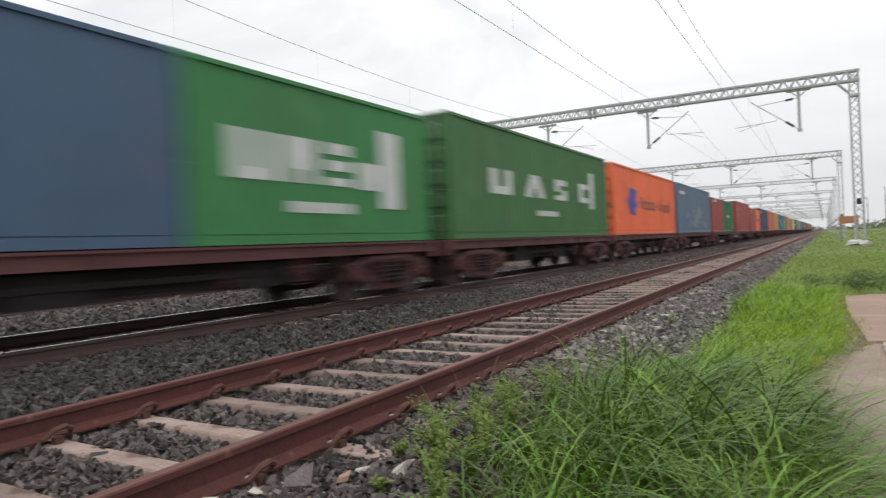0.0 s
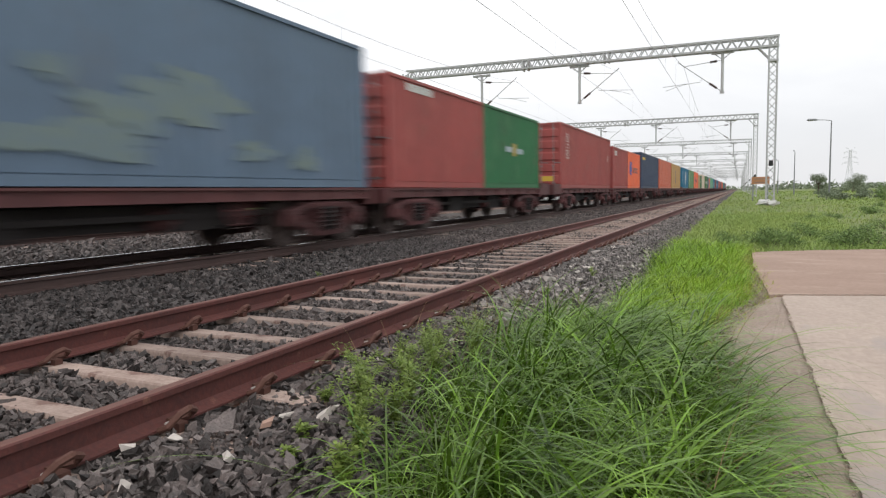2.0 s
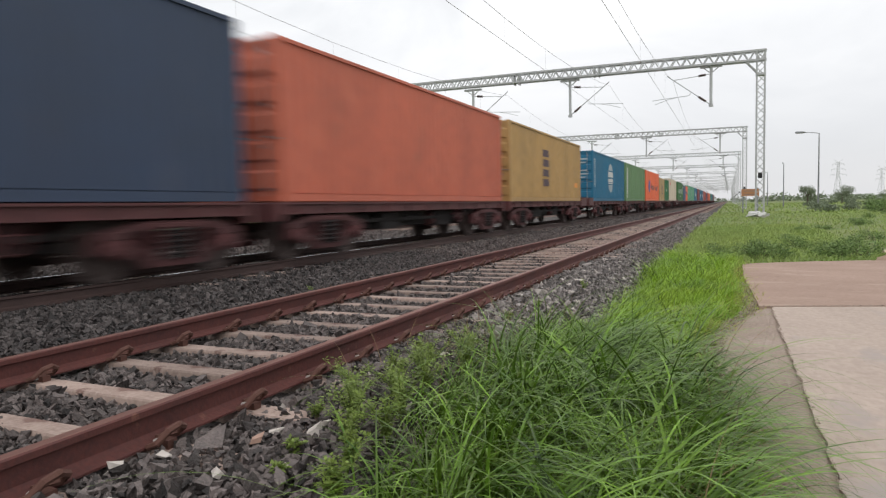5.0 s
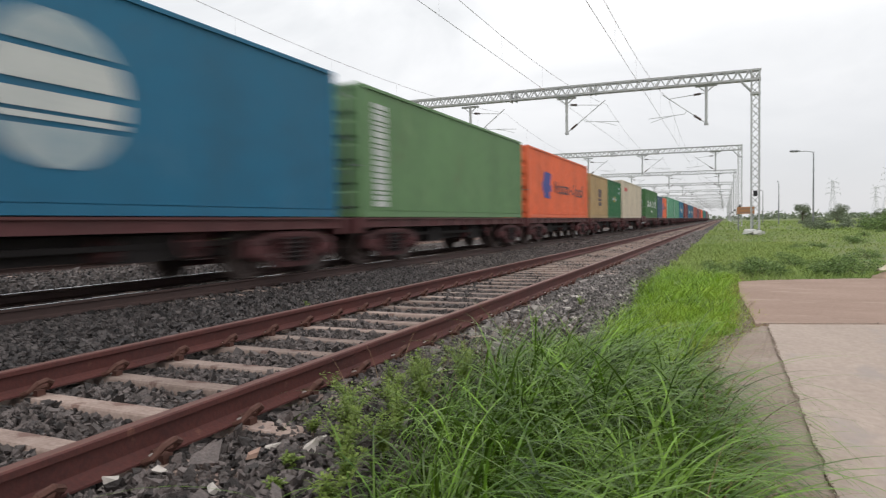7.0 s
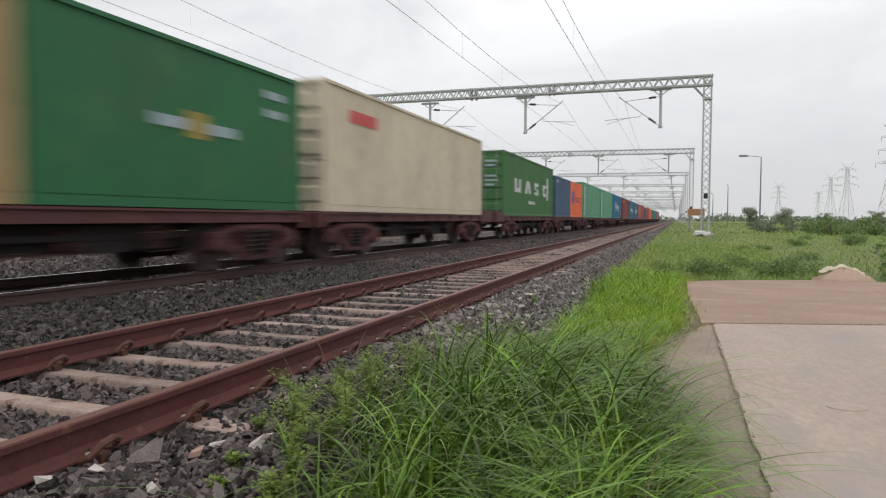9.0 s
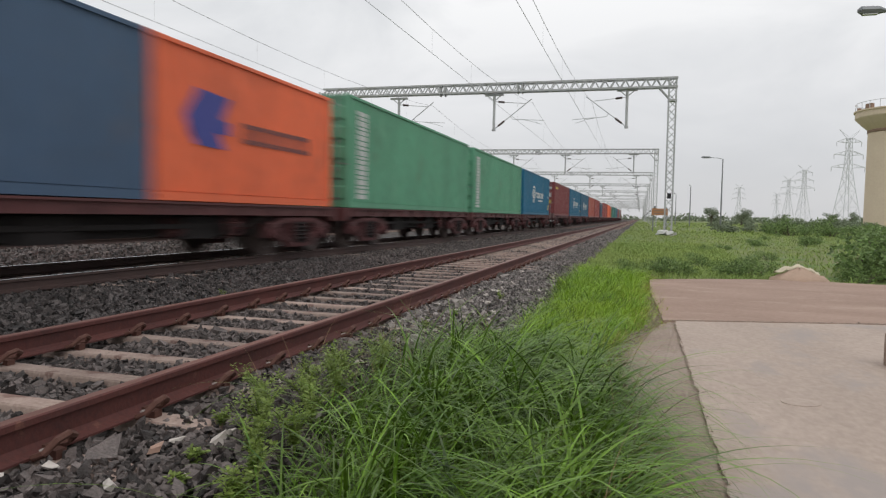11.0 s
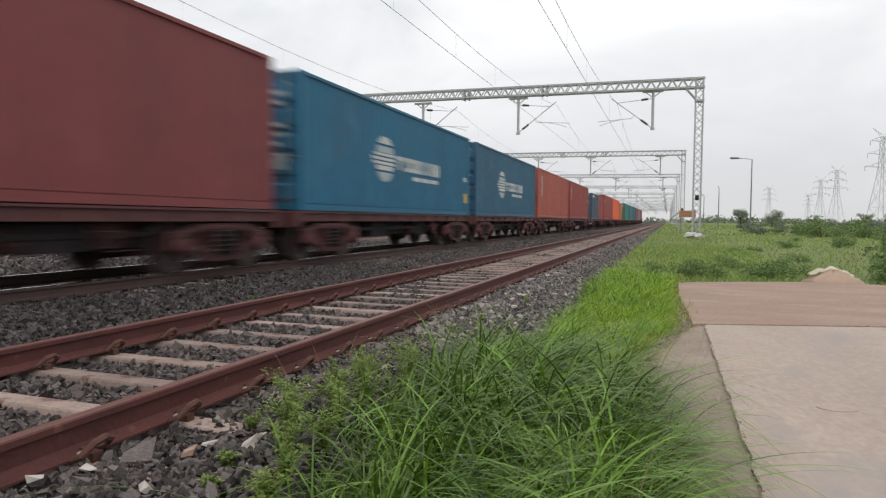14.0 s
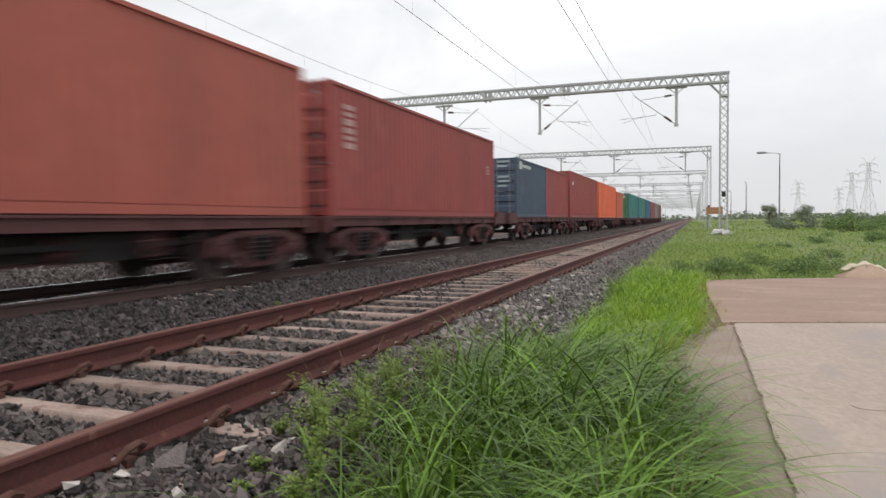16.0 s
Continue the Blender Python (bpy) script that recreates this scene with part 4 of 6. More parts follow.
CODE_SMALL = stack("marking", "dusty_mark", 11.35, 11.6, 1.9, (0.07, 0.07, 0.07), 0.05)
PLATE = (("door_label", "yellow", 0.30, 0.88, 0.32, 0.54),)
DOOR_TEXT = tuple(("door_label", "grey_mark", x, x + w, z, z + 0.09) for x, w, z in ((0.28, 0.62, 2.42), (0.28, 0.5, 2.22), (0.3, 0.55, 1.75), (0.3, 0.62, 1.55), (0.3, 0.45, 1.35), (-0.85, 0.6, 2.42), (-0.85, 0.4, 1.6)))
BIG_LETTERS = blocks("emblem", "white", 0.75, 0.98, 1.72, (0.36, 0.36), 0.2) + (("emblem", "white", 1.11, 1.31, 0.98, 1.16),) + blocks("emblem", "white", 1.85, 0.98, 1.72, (0.26, 0.26), 0.22) + (("emblem", "white", 2.11, 2.33, 1.2, 1.72),) + (("emblem", "white", 2.85, 3.5, 1.52, 1.72), ("emblem", "white", 2.85, 3.5, 1.24, 1.42), ("emblem", "white", 2.85, 3.5, 0.98, 1.12)) + (("emblem", "white", 3.7, 4.35, 0.95, 1.45), ("emblem", "white", 4.4, 5.05, 0.62, 2.1)) + blocks("marking", "white", 1.95, 0.5, 0.68, (0.45, 0.6, 0.35), 0.08)
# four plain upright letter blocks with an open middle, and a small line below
LETTERS = [("emblem", "white", 2.1, 2.52, 1.15, 1.8), ("emblem", "white", 2.98, 3.4, 1.15, 1.8), ("emblem", "white", 2.52, 2.98, 1.15, 1.36)]
LETTERS += [("emblem", "white", 4.35 + 0.085 * k, 4.82 + 0.085 * k, 1.15 + 0.13 * k, 1.28 + 0.13 * k) for k in range(4)] + [("emblem", "white", 5.28 - 0.085 * k, 5.75 - 0.085 * k, 1.15 + 0.13 * k, 1.28 + 0.13 * k) for k in range(3)]
LETTERS += [("emblem", "white", 5.06, 5.48, 1.54, 1.67), ("emblem", "white", 4.72, 5.38, 1.67, 1.8)]
LETTERS += [("emblem", "white", 6.7, 7.7, 1.62, 1.8), ("emblem", "white", 6.7, 7.1, 1.42, 1.62), ("emblem", "white", 6.7, 7.7, 1.15, 1.3), ("emblem", "white", 7.3, 7.7, 1.3, 1.48)]
LETTERS += [("emblem", "white", 9.0, 9.4, 1.15, 1.8), ("emblem", "white", 9.4, 9.95, 1.62, 1.8), ("emblem", "white", 9.4, 9.95, 1.15, 1.33), ("emblem", "white", 10.15, 10.6, 0.95, 2.25)]
LETTERS = tuple(LETTERS) + blocks("marking", "white", 5.2, 0.62, 0.78, (0.5, 0.6, 0.35), 0.08)
SHIP = (("sail_emblem", "navy_mark", 2.2, 3.85, 0.85, 2.05),)


def hollow(key, y, z0, z1, widths, gap, edge=0.09):
    """A row of open rectangles in place of lettering."""
    out = []
    for w in widths:
        out += [("emblem", key, y, y + edge, z0, z1), ("emblem", key, y + w - edge, y + w, z0, z1), ("emblem", key, y + edge, y + w - edge, z1 - edge, z1), ("emblem", key, y + edge, y + w - edge, z0, z0 + edge)]
        y += w + gap
    return tuple(out)


CODE = hollow("dusty_mark", 0.95, 2.12, 2.5, (0.62,), 0.1, 0.06) + hollow("dusty_mark", 0.95, 1.84, 2.04, (0.62,), 0.1, 0.05) + hollow("dusty_mark", 0.95, 1.36, 1.76, (0.62,), 0.1, 0.07) + stack("marking", "dusty_mark", 1.06, 1.46, 2.38, (0.05, 0.05), 0.05) + stack("marking", "dusty_mark", 1.06, 1.46, 1.64, (0.05, 0.05), 0.05)
SHIP_TEXT = blocks("emblem", "black_mark", 4.5, 1.18, 1.70, (0.12,), 0.13) + (("emblem", "black_mark", 4.62, 4.85, 1.38, 1.50),) + blocks("emblem", "black_mark", 4.85, 1.18, 1.70, (0.12,), 0.1) + hollow("black_mark", 5.12, 1.14, 1.54, (0.46, 0.5, 0.46, 0.5), 0.12) + (("emblem", "black_mark", 7.65, 8.0, 1.30, 1.40),) + blocks("emblem", "black_mark", 8.2, 1.18, 1.70, (0.11,), 0.1) + (("emblem", "black_mark", 8.31, 8.6, 1.18, 1.29),) + blocks("emblem", "black_mark", 8.75, 1.18, 1.70, (0.11,), 0.1) + hollow("black_mark", 9.05, 1.10, 1.50, (0.46, 0.42, 0.46), 0.12) + blocks("emblem", "black_mark", 10.78, 1.14, 1.78, (0.11,), 0.1)
SHIP40 = SHIP + SHIP_TEXT
SHIP20 = (("sail_emblem", "navy_mark", 0.75, 2.0, 0.95, 1.95),) + hollow("black_mark", 2.45, 1.14, 1.52, (0.42, 0.42, 0.42, 0.42, 0.42), 0.1)
GLOBE = (("emblem_band", "grey_mark", 6.2, 1.5, 0.50, 0.94), ("emblem_band", "white", 6.2, 1.5, 0.06, 0.42), ("emblem_band", "white", 6.2, 1.5, -0.26, -0.04), ("emblem_band", "white", 6.2, 1.5, -0.38, -0.31), ("emblem_band", "grey_mark", 6.2, 1.5, -0.94, -0.45))
LINE = (("disc_emblem", "grey_mark", 4.35, 1.45, 0.17, 0.34), ("disc_emblem", "white", 4.35, 1.45, 0.41, 0.60), ("disc_emblem", "grey_mark", 4.35, 1.45, -0.61, -0.36), ("disc_emblem", "white", 4.35, 1.45, -0.30, -0.18)) + tuple(("emblem", "white", 3.5 + d, 5.02, z, z + 0.075) for z, d in ((1.53, 0.15), (1.415, 0.0), (1.30, 0.1))) + blocks("emblem", "white", 5.15, 1.50, 1.62, (0.46,), 0.1) + blocks("emblem", "white", 5.31, 1.22, 1.50, (0.14,), 0.1) + hollow("white", 5.72, 1.22, 1.62, (0.36, 0.38, 0.36), 0.09, 0.11) + hollow("grey_mark", 7.1, 1.22, 1.62, (0.38, 0.34), 0.08, 0.12) + blocks("emblem", "white", 8.0, 1.22, 1.62, (0.13, 0.3, 0.14), 0.1) + blocks("marking", "white", 6.4, 0.98, 1.1, (0.6, 0.7, 0.7), 0.1)
END_PLATE = DOOR_TEXT + (("door_label", "grey_mark", 0.34, 0.92, 0.86, 1.2),)
STRIP = stack("marking", "white", 0.6, 1.2, 2.58, (0.11, 0.08, 0.13, 0.07, 0.10, 0.12) * 3, 0.03)
FLOWER = (("emblem", "grey_mark", 2.1, 2.8, 1.24, 1.42), ("emblem", "old_yellow", 2.83, 3.27, 1.12, 1.55), ("emblem", "grey_mark", 3.3, 4.0, 1.22, 1.4))
G20 = FLOWER + blocks("marking", "grey_mark", 4.9, 2.1, 2.25, (0.25, 0.3), 0.06) + blocks("marking", "grey_mark", 4.9, 1.75, 1.9, (0.25, 0.3), 0.06)
TOP_WHITE = (("marking", "red_mark", 0.75, 0.95, 2.3, 2.55),) + blocks("marking", "white", 1.0, 2.32, 2.5, (0.4, 0.4, 0.4), 0.08)
TOP_YELLOW = blocks("marking", "yellow", 0.75, 2.36, 2.56, (0.4, 0.38, 0.36, 0.38), 0.07)
PATCH = tuple(("scuff", "olive", y, y + w, z, z + h) for y, w, z, h in ((4.3, 2.4, 0.35, 0.45), (5.6, 1.5, 0.75, 0.5), (6.4, 2.0, 0.95, 0.55), (6.9, 1.0, 1.35, 0.35), (8.3, 0.9, 0.42, 0.32), (9.7, 0.7, 0.3, 0.4), (2.9, 0.6, 0.9, 0.4), (5.0, 0.5, 1.25, 0.3)))
LOGO_RED = blocks("emblem", "red_mark", 1.2, 2.12, 2.42, (0.45, 0.45, 0.4), 0.08)
LOGO_WHITE = blocks("emblem", "white", 0.5, 2.15, 2.5, (0.5,), 0.1) + blocks("emblem", "white", 1.15, 2.25, 2.4, (0.35, 0.3, 0.3, 0.3), 0.08)
TANMARK = stack("emblem", "black_mark", 2.75, 3.75, 1.8, (0.5, 0.16, 0.22), 0.08)

BLUE_L, GREEN_L = "corrugated steel container in faded blue enamel", "corrugated green steel container with a plain white emblem"
TRAIN = {
    (-1, 4): [(40, "royal_blue", 1, "dark blue corrugated steel container with faint markings", blocks("marking", "white", 9.5, 1.9, 2.0, (0.5, 0.6), 0.1))],
    (0, 0): [(20, "royal_blue", 1, "short faded blue corrugated steel container", ()), (20, "green", 1, "short green container with large white letter blocks", BIG_LETTERS)],
    (0, 1): [(40, "deep_green", 1, "dark green corrugated container with four white letter blocks", LETTERS)],
    (0, 2): [(40, "orange", 1, "bright orange corrugated container with a blue emblem", SHIP40)],
    (0, 3): [(40, "slate", 0, "slate blue container with green repair patches", TOP_WHITE + PATCH)],
    (0, 4): [(20, "red", 1, "short brick red steel container, dusty", TOP_WHITE[1:]), (20, "dark_green", 1, "short green container with a small yellow and white emblem", FLOWER)],
    (1, 0): [(40, "red", 1, "maroon red corrugated container with white code panel", CODE + CODE_SMALL + PLATE + (("door_label", "dusty_mark", -1.0, -0.62, 2.22, 2.42), ("door_label", "dusty_mark", -0.58, -0.35, 2.18, 2.40)))],
    (1, 1): [(20, "red", 1, "short dusty maroon steel container", blocks("marking", "white", 0.8, 2.1, 2.4, (0.3, 0.3), 0.1)), (20, "orange", 1, "short orange container with a blue emblem", SHIP20)],
    (1, 2): [(40, "navy", 0, "navy blue corrugated container with yellow lettering bars", TOP_YELLOW)],
    (1, 3): [(40, "orange_red", 1, "faded orange-red corrugated container", ())],
    (1, 4): [(40, "ochre", 1, "ochre yellow corrugated container with a dark code panel", stack("marking", "black_mark", 4.6, 5.6, 2.2, (0.3, 0.3, 0.3, 0.3), 0.12) + blocks("marking", "orange_mark", 10.75, 0.68, 0.92, (0.4, 0.3), 0.05))],
    (2, 0): [(40, "blue", 1, "deep blue container with a round striped white emblem", GLOBE + stack("marking", "grey_mark", 0.4, 0.8, 2.5, (0.085, 0.06) * 7, 0.05) + DOOR_TEXT)],
    (2, 1): [(40, "pale_green", 1, "pale green corrugated container with a white code strip", STRIP)],
    (2, 2): [(40, "orange", 1, "bright orange container with a blue emblem and dark lettering bars", SHIP40)],
    (2, 3): [(20, "tan", 1, "short tan container with a dark emblem", TANMARK), (20, "dark_green", 1, "short green container with a yellow and white emblem", G20)],
    (2, 4): [(40, "cream", 1, "cream corrugated container with a small red emblem, rusty corners", LOGO_RED)],
    (3, 0): [(40, "deep_green", 1, "dark green container with white letter blocks and locking bars", LETTERS + DOOR_TEXT)],
    (3, 1): [(20, "royal_blue", 1, "short blue steel container", blocks("marking", "white", 0.6, 2.2, 2.4, (0.3,), 0.1)), (20, "orange", 1, "short orange container with a blue emblem", SHIP20)],
    (3, 2): [(40, "sea_green", 1, "sea green corrugated container with a white code strip", STRIP)],
    (3, 3): [(40, "sea_green", 1, "sea green corrugated container, scuffed, with a white code strip", STRIP)],
    (3, 4): [(40, "blue", 1, "blue container with a round white emblem and lettering bars", END_PLATE + LINE + (("marking", "yellow", 11.55, 11.95, 0.42, 0.85), ("marking", "grey_mark", 11.5, 11.95, 1.3, 1.5)))],
    (4, 0): [(40, "maroon", 1, "maroon container with yellow lettering bars and a yellow door plate", TOP_YELLOW + (("door_label", "yellow", 0.55, 0.92, 1.05, 1.38),) + tuple(("door_label", "white", x, x + w, z, z + h) for x, w, z, h in ((-0.9, 0.55, 2.32, 0.16), (0.2, 0.3, 2.38, 0.12), (0.55, 0.4, 2.30, 0.22), (0.25, 0.24, 1.8, 0.10), (0.25, 0.24, 1.62, 0.10), (0.58, 0.34, 1.62, 0.36), (-0.9, 0.3, 1.72, 0.12), (-0.9, 0.42, 1.12, 0.12), (0.3, 0.2, 0.9, 0.08))))],
    (4, 1): [(40, "bright_blue", 1, "blue container with a round white emblem, dusty", END_PLATE + LINE + (("marking", "yellow", 11.6, 11.95, 0.45, 0.8), ("marking", "grey_mark", 11.5, 11.9, 1.25, 1.4)))],
    (4, 2): [(40, "steel_blue", 1, "grey-blue container with a round white emblem", END_PLATE + LINE)],
    (4, 3): [(40, "brick", 1, "faded brick red container with white code strip", stack("marking", "dusty_mark", 1.0, 1.5, 2.5, (0.12, 0.09, 0.13, 0.09, 0.12, 0.14, 0.10), 0.06) + PLATE)],
    (4, 4): [(40, "red", 1, "maroon red container with white code panel and worn paint", stack("marking", "dusty_mark", 0.65, 1.1, 2.5, (0.11, 0.09, 0.14, 0.12, 0.09, 0.14), 0.06) + CODE_SMALL)],
    (5, 0): [(20, "dusty_blue", 1, "short dark navy container with a white emblem and locking bars", LOGO_WHITE + DOOR_TEXT), (20, "red", 1, "short dusty maroon red container", ())],
    (5, 1): [(40, "red", 1, "dusty maroon container with small white marks", blocks("marking", "white", 0.9, 2.1, 2.3, (0.4,), 0.1))],
    (5, 2): [(40, "orange", 1, "plain bright orange steel container", ())],
    (5, 3): [(20, "orange_red", 1, "short rusty orange container", ()), (20, "dark_green", 0, "short dark green container with white marks", LOGO_WHITE)],
    (5, 4): [(40, "teal", 1, "dusty teal corrugated container", ())],
    (6, 0): [(40, "teal", 1, "dark teal corrugated container", ())],
    (6, 1): [(40, "steel_blue", 1, "dusty grey-blue corrugated container", ())],
    (6, 2): [(40, "red", 1, "dusty maroon corrugated container", ())],
    (6, 3): [(40, "grey", 1, "dusty grey corrugated container", ())],
    (6, 4): [(40, "brown", 1, "dark brown container at the tail of the train", ())],
}


MOVING = []      # (thing, its start along the track, height)
WHEELSETS = []
for u in range(-1, 7):
    for slot in range(5):
        if u == -1 and slot < 4:
            continue
        s0 = START + UNIT * u + PITCH * slot
        kind = (slot == 0, slot == 4)
        w, sets = wagon(*kind)
        MOVING.append((w, s0, 0.0))
        WHEELSETS += sets
        load = TRAIN[(u, slot)]
        for i, (feet, colour, doors, label, marks) in enumerate(load):
            c = container(feet, colour, doors, label, marks)
            MOVING.append((c, s0 + i * (12.192 - 6.058), DECK))


def motions():
    for ob, s0, z in MOVING:
        walk(ob, [(0.0, pose(XT, s0, z)), (16.0, pose(XT, s0 - SPEED * 16.0, z))])
    # every wheelset rolls with the train: the first of each place in the bogie is keyed, the others share its keys
    turn = math.degrees(SPEED / 0.457) / FPS
    keyed = {}
    for dy, ob in WHEELSETS:
        if dy not in keyed:
            walk(ob, [(k / FPS, pose(0, dy, 0.457, (turn * k) % 360)) for k in range(16 * FPS + 1)])
            keyed[dy] = ob
        else:
            ob.rotation_mode = "QUATERNION"
            keys = ob.animation_data_create()
            keys.action = keyed[dy].animation_data.action
            keys.action_slot = keyed[dy].animation_data.action_slot


# ---- portals of the overhead line ----
BEAM_Z0, BEAM_Z1 = 10.80, 11.46
MAST_X = 5.40
FAR_MAST_X = -23.5
GROUND_AT_MAST = -0.35


def lattice(s, a, b, size, bay, leg, brace, axis):
    """Four-legged lattice between a and b; axis: 'x' for a beam, 'z' for a mast."""
    a, b = Vector(a), Vector(b)
    d = b - a
    n = max(1, int(round(d.length / bay)))
    w, h = size
    if axis == "x":
        corners = [Vector((0, -w / 2, 0)), Vector((0, w / 2, 0)), Vector((0, w / 2, h)), Vector((0, -w / 2, h))]
    else:
        corners = [Vector((-w / 2, -h / 2, 0)), Vector((w / 2, -h / 2, 0)), Vector((w / 2, h / 2, 0)), Vector((-w / 2, h / 2, 0))]
    for c in corners:
        s.bar(a + c, b + c, leg)
    for i in range(n):
        p, q = a + d * (i / n), a + d * ((i + 1) / n)
        for k in range(4):
            c, e = corners[k], corners[(k + 1) % 4]
            if (i + (k == 3)) % 2:
                c, e = e, c
            s.bar(p + c, q + e, brace)
    return s


PORTAL = {}
PORTAL["beam"] = lattice(Shape(), (FAR_MAST_X, 0, BEAM_Z0), (MAST_X + 0.26, 0, BEAM_Z0), (0.55, BEAM_Z1 - BEAM_Z0), 0.38, 0.13, 0.065, "x").mesh("lattice_beam", M["steel"])
PORTAL["mast"] = lattice(Shape(), (0, 0, GROUND_AT_MAST), (0, 0, BEAM_Z1), (0.52, 0.52), 0.55, 0.10, 0.05, "z").mesh("lattice_mast", M["steel"])
PORTAL["bracket"] = Shape().bar((MAST_X - 0.26, 0.27, BEAM_Z0 - 0.85), (MAST_X - 1.0, 0.27, BEAM_Z0), 0.08).bar((MAST_X - 0.26, -0.27, BEAM_Z0 - 0.85), (MAST_X - 1.0, -0.27, BEAM_Z0), 0.08).box(MAST_X - 0.33, MAST_X + 0.33, -0.33, 0.33, 9.72, 9.86).mesh("knee_bracket", M["steel"])
PORTAL["footing"] = Shape().soft_box(-0.40, 0.40, -0.40, 0.40, -0.6, -0.20, 0.04).mesh("footing", M["whitewash"])
PORTAL["splice"] = Shape().box(-0.05, 0.05, -0.31, 0.31, BEAM_Z0 - 0.06, BEAM_Z1 + 0.06).mesh("splice_plate", M["steel"])
PORTAL["plate"] = Shape().box(-0.14, 0.14, -0.3, -0.28, 2.45, 2.85).mesh("number_plate", M["black"])


def cantilever(side):
    """Drop tube with its bracket; the arm reaches towards side from the tube at x = 0."""
    drop = Shape().box(-0.75, 0.75, -0.12, 0.12, BEAM_Z0 - 0.19, BEAM_Z0 - 0.05).tube([(0, 0, BEAM_Z0 - 0.1), (0, 0, 7.85)], 0.105, 10).tube([(0, 0, 7.95), (0, 0, 7.8)], 0.16, 10)
    drop.bar((-0.5, 0, BEAM_Z0 - 0.2), (0, 0, BEAM_Z0 - 0.6), 0.06).bar((0.5, 0, BEAM_Z0 - 0.2), (0, 0, BEAM_Z0 - 0.6), 0.06)
    arm = Shape().tube([(side * 0.1, 0, 8.0), (side * 3.05, 0, 10.28)], 0.035, 6).tube([(side * 0.1, 0, 10.15), (side * 2.55, 0, 9.93)], 0.025, 6)
    register = Shape().tube([(side * 1.35, 0, 8.95), (side * 1.5, 0, 8.72), (side * 4.1, 0, 8.55)], 0.022, 6).tube([(side * 2.3, 0, 8.66), (side * 3.1, 0, 8.5), (side * 3.9, 0, 8.25)], 0.018, 6)
    ins = []
    for p, q in (((0.35, 8.19), (0.85, 8.58)), ((0.35, 10.13), (0.85, 10.08))):
        a, b = Vector((side * p[0], 0, p[1])), Vector((side * q[0], 0, q[1]))
        steps = [i / 12 for i in range(13)]
        ins.append(Shape().tube([a.lerp(b, t) for t in steps], [0.105 if i % 2 else 0.06 for i in range(13)], 8).mesh("insulator", M["insulator"]))
    return drop.mesh("drop_tube", M["steel"]), arm.mesh("bracket_tube", M["steel"]), register.mesh("register_arm", M["steel"]), ins


ARMS = {s: cantilever(s) for s in (-1, 1)}


def build_portal(y, first):
    p = thing("overhead_line_portal", "galvanised lattice portal carrying the overhead line", "portal", "overhead line portals", at=pose(0, y, 0))
    part("lattice_beam", PORTAL["beam"], None, p, at=pose(0, 0, 0.03, 0, 0.45, 0))
    for x in (MAST_X, FAR_MAST_X):
        part("lattice_mast", PORTAL["mast"], None, p, at=pose(x, 0, 0))
        part("footing", PORTAL["footing"], None, p, "whitewashed concrete footing", at=pose(x, 0, 0))
    part("knee_bracket", PORTAL["bracket"], None, p)
    for x in (-12.8, -12.4, -6.3, -5.95):
        part("splice_plate", PORTAL["splice"], None, p, at=pose(x, 0, 0))
    part("number_plate", PORTAL["plate"], None, p, "small dark plate on the mast", at=pose(MAST_X, 0, 0))
    for x, side in ((2.13, -1), (-8.22, 1), (-16.45, 1)):
        drop, arm, register, ins = ARMS[side]
        d = part("drop_tube", drop, None, p, at=pose(x, 0, 0))
        part("bracket_tube", arm, None, d)
        part("register_arm", register, None, d)
        for me in ins:
            part("insulator", me, None, d, "brown ribbed insulator")



PORTAL_Y = [48 + 52 * i for i in range(-2, 13)]
for y in PORTAL_Y[2:]:
    build_portal(y, y == 48)


def wire(name, x, z_low, z_high, label, radius):
    """A wire from portal to portal; it hangs to z_low at midspan."""
    pts = []
    for a, b in zip(PORTAL_Y[:-1], PORTAL_Y[1:]):
        pts += [(x, a + (b - a) * i / 12, z_high - (z_high - z_low) * (1 - (2 * i / 12 - 1) ** 2)) for i in range(12)]
    solid(name, Shape().tube(pts, radius, 5), M["wire"], label, "wire", "overhead wires")


for x in (-0.5, XT, X3):
    wire("contact_wire", x, 7.62, 7.66, "thin grey contact wire over a track", 0.010)
    wire("catenary_wire", x, 8.6, 9.95, "sagging catenary wire over a track", 0.010)
    for a in PORTAL_Y[1:6]:
        for i in range(1, 8):
            y = a + 52 * i / 8
            top = 9.95 - 1.35 * (1 - (2 * i / 8 - 1) ** 2)
            solid("dropper", Shape().tube([(x, y, 7.62), (x, y, top)], 0.003, 4), M["wire"], "thin vertical dropper between contact and catenary wire", "wire", "wire droppers")

# white stones round the foot of the first mast, and the board behind it
for dx, dy, r in ((-0.5, -0.7, 0.26), (0.1, -0.9, 0.28), (-0.25, -0.5, 0.34), (0.5, -0.6, 0.2)):
    k = stone_kinds(1, True)[0]
    me = array_mesh("white_stone", k[0] * r + np.array((MAST_X + dx, 48 + dy, -0.32 + 0.75 * r)), k[1], M["whitewash"])
    tagged(new("white_stone", me), "whitewashed stone at the foot of a mast", "stone", "white stones")
board = thing("track_board", "weathered orange board on two short posts", "board", at=pose(5.15, 62.0, 0))
part("panel", Shape().soft_box(-0.74, 0.74, -0.03, 0.03, 1.28, 1.92, 0.01), M["board"], board)
for x in (-0.6, 0.6):
    part("post", Shape().box(x - 0.05, x + 0.05, 0.03, 0.12, -0.5, 2.0), M["lamp_steel"], board)
for z in (1.38, 1.68):
    part("marking", Shape().box(-0.55, 0.55, -0.036, -0.03, z, z + 0.1), M["plaster_dark"], board)


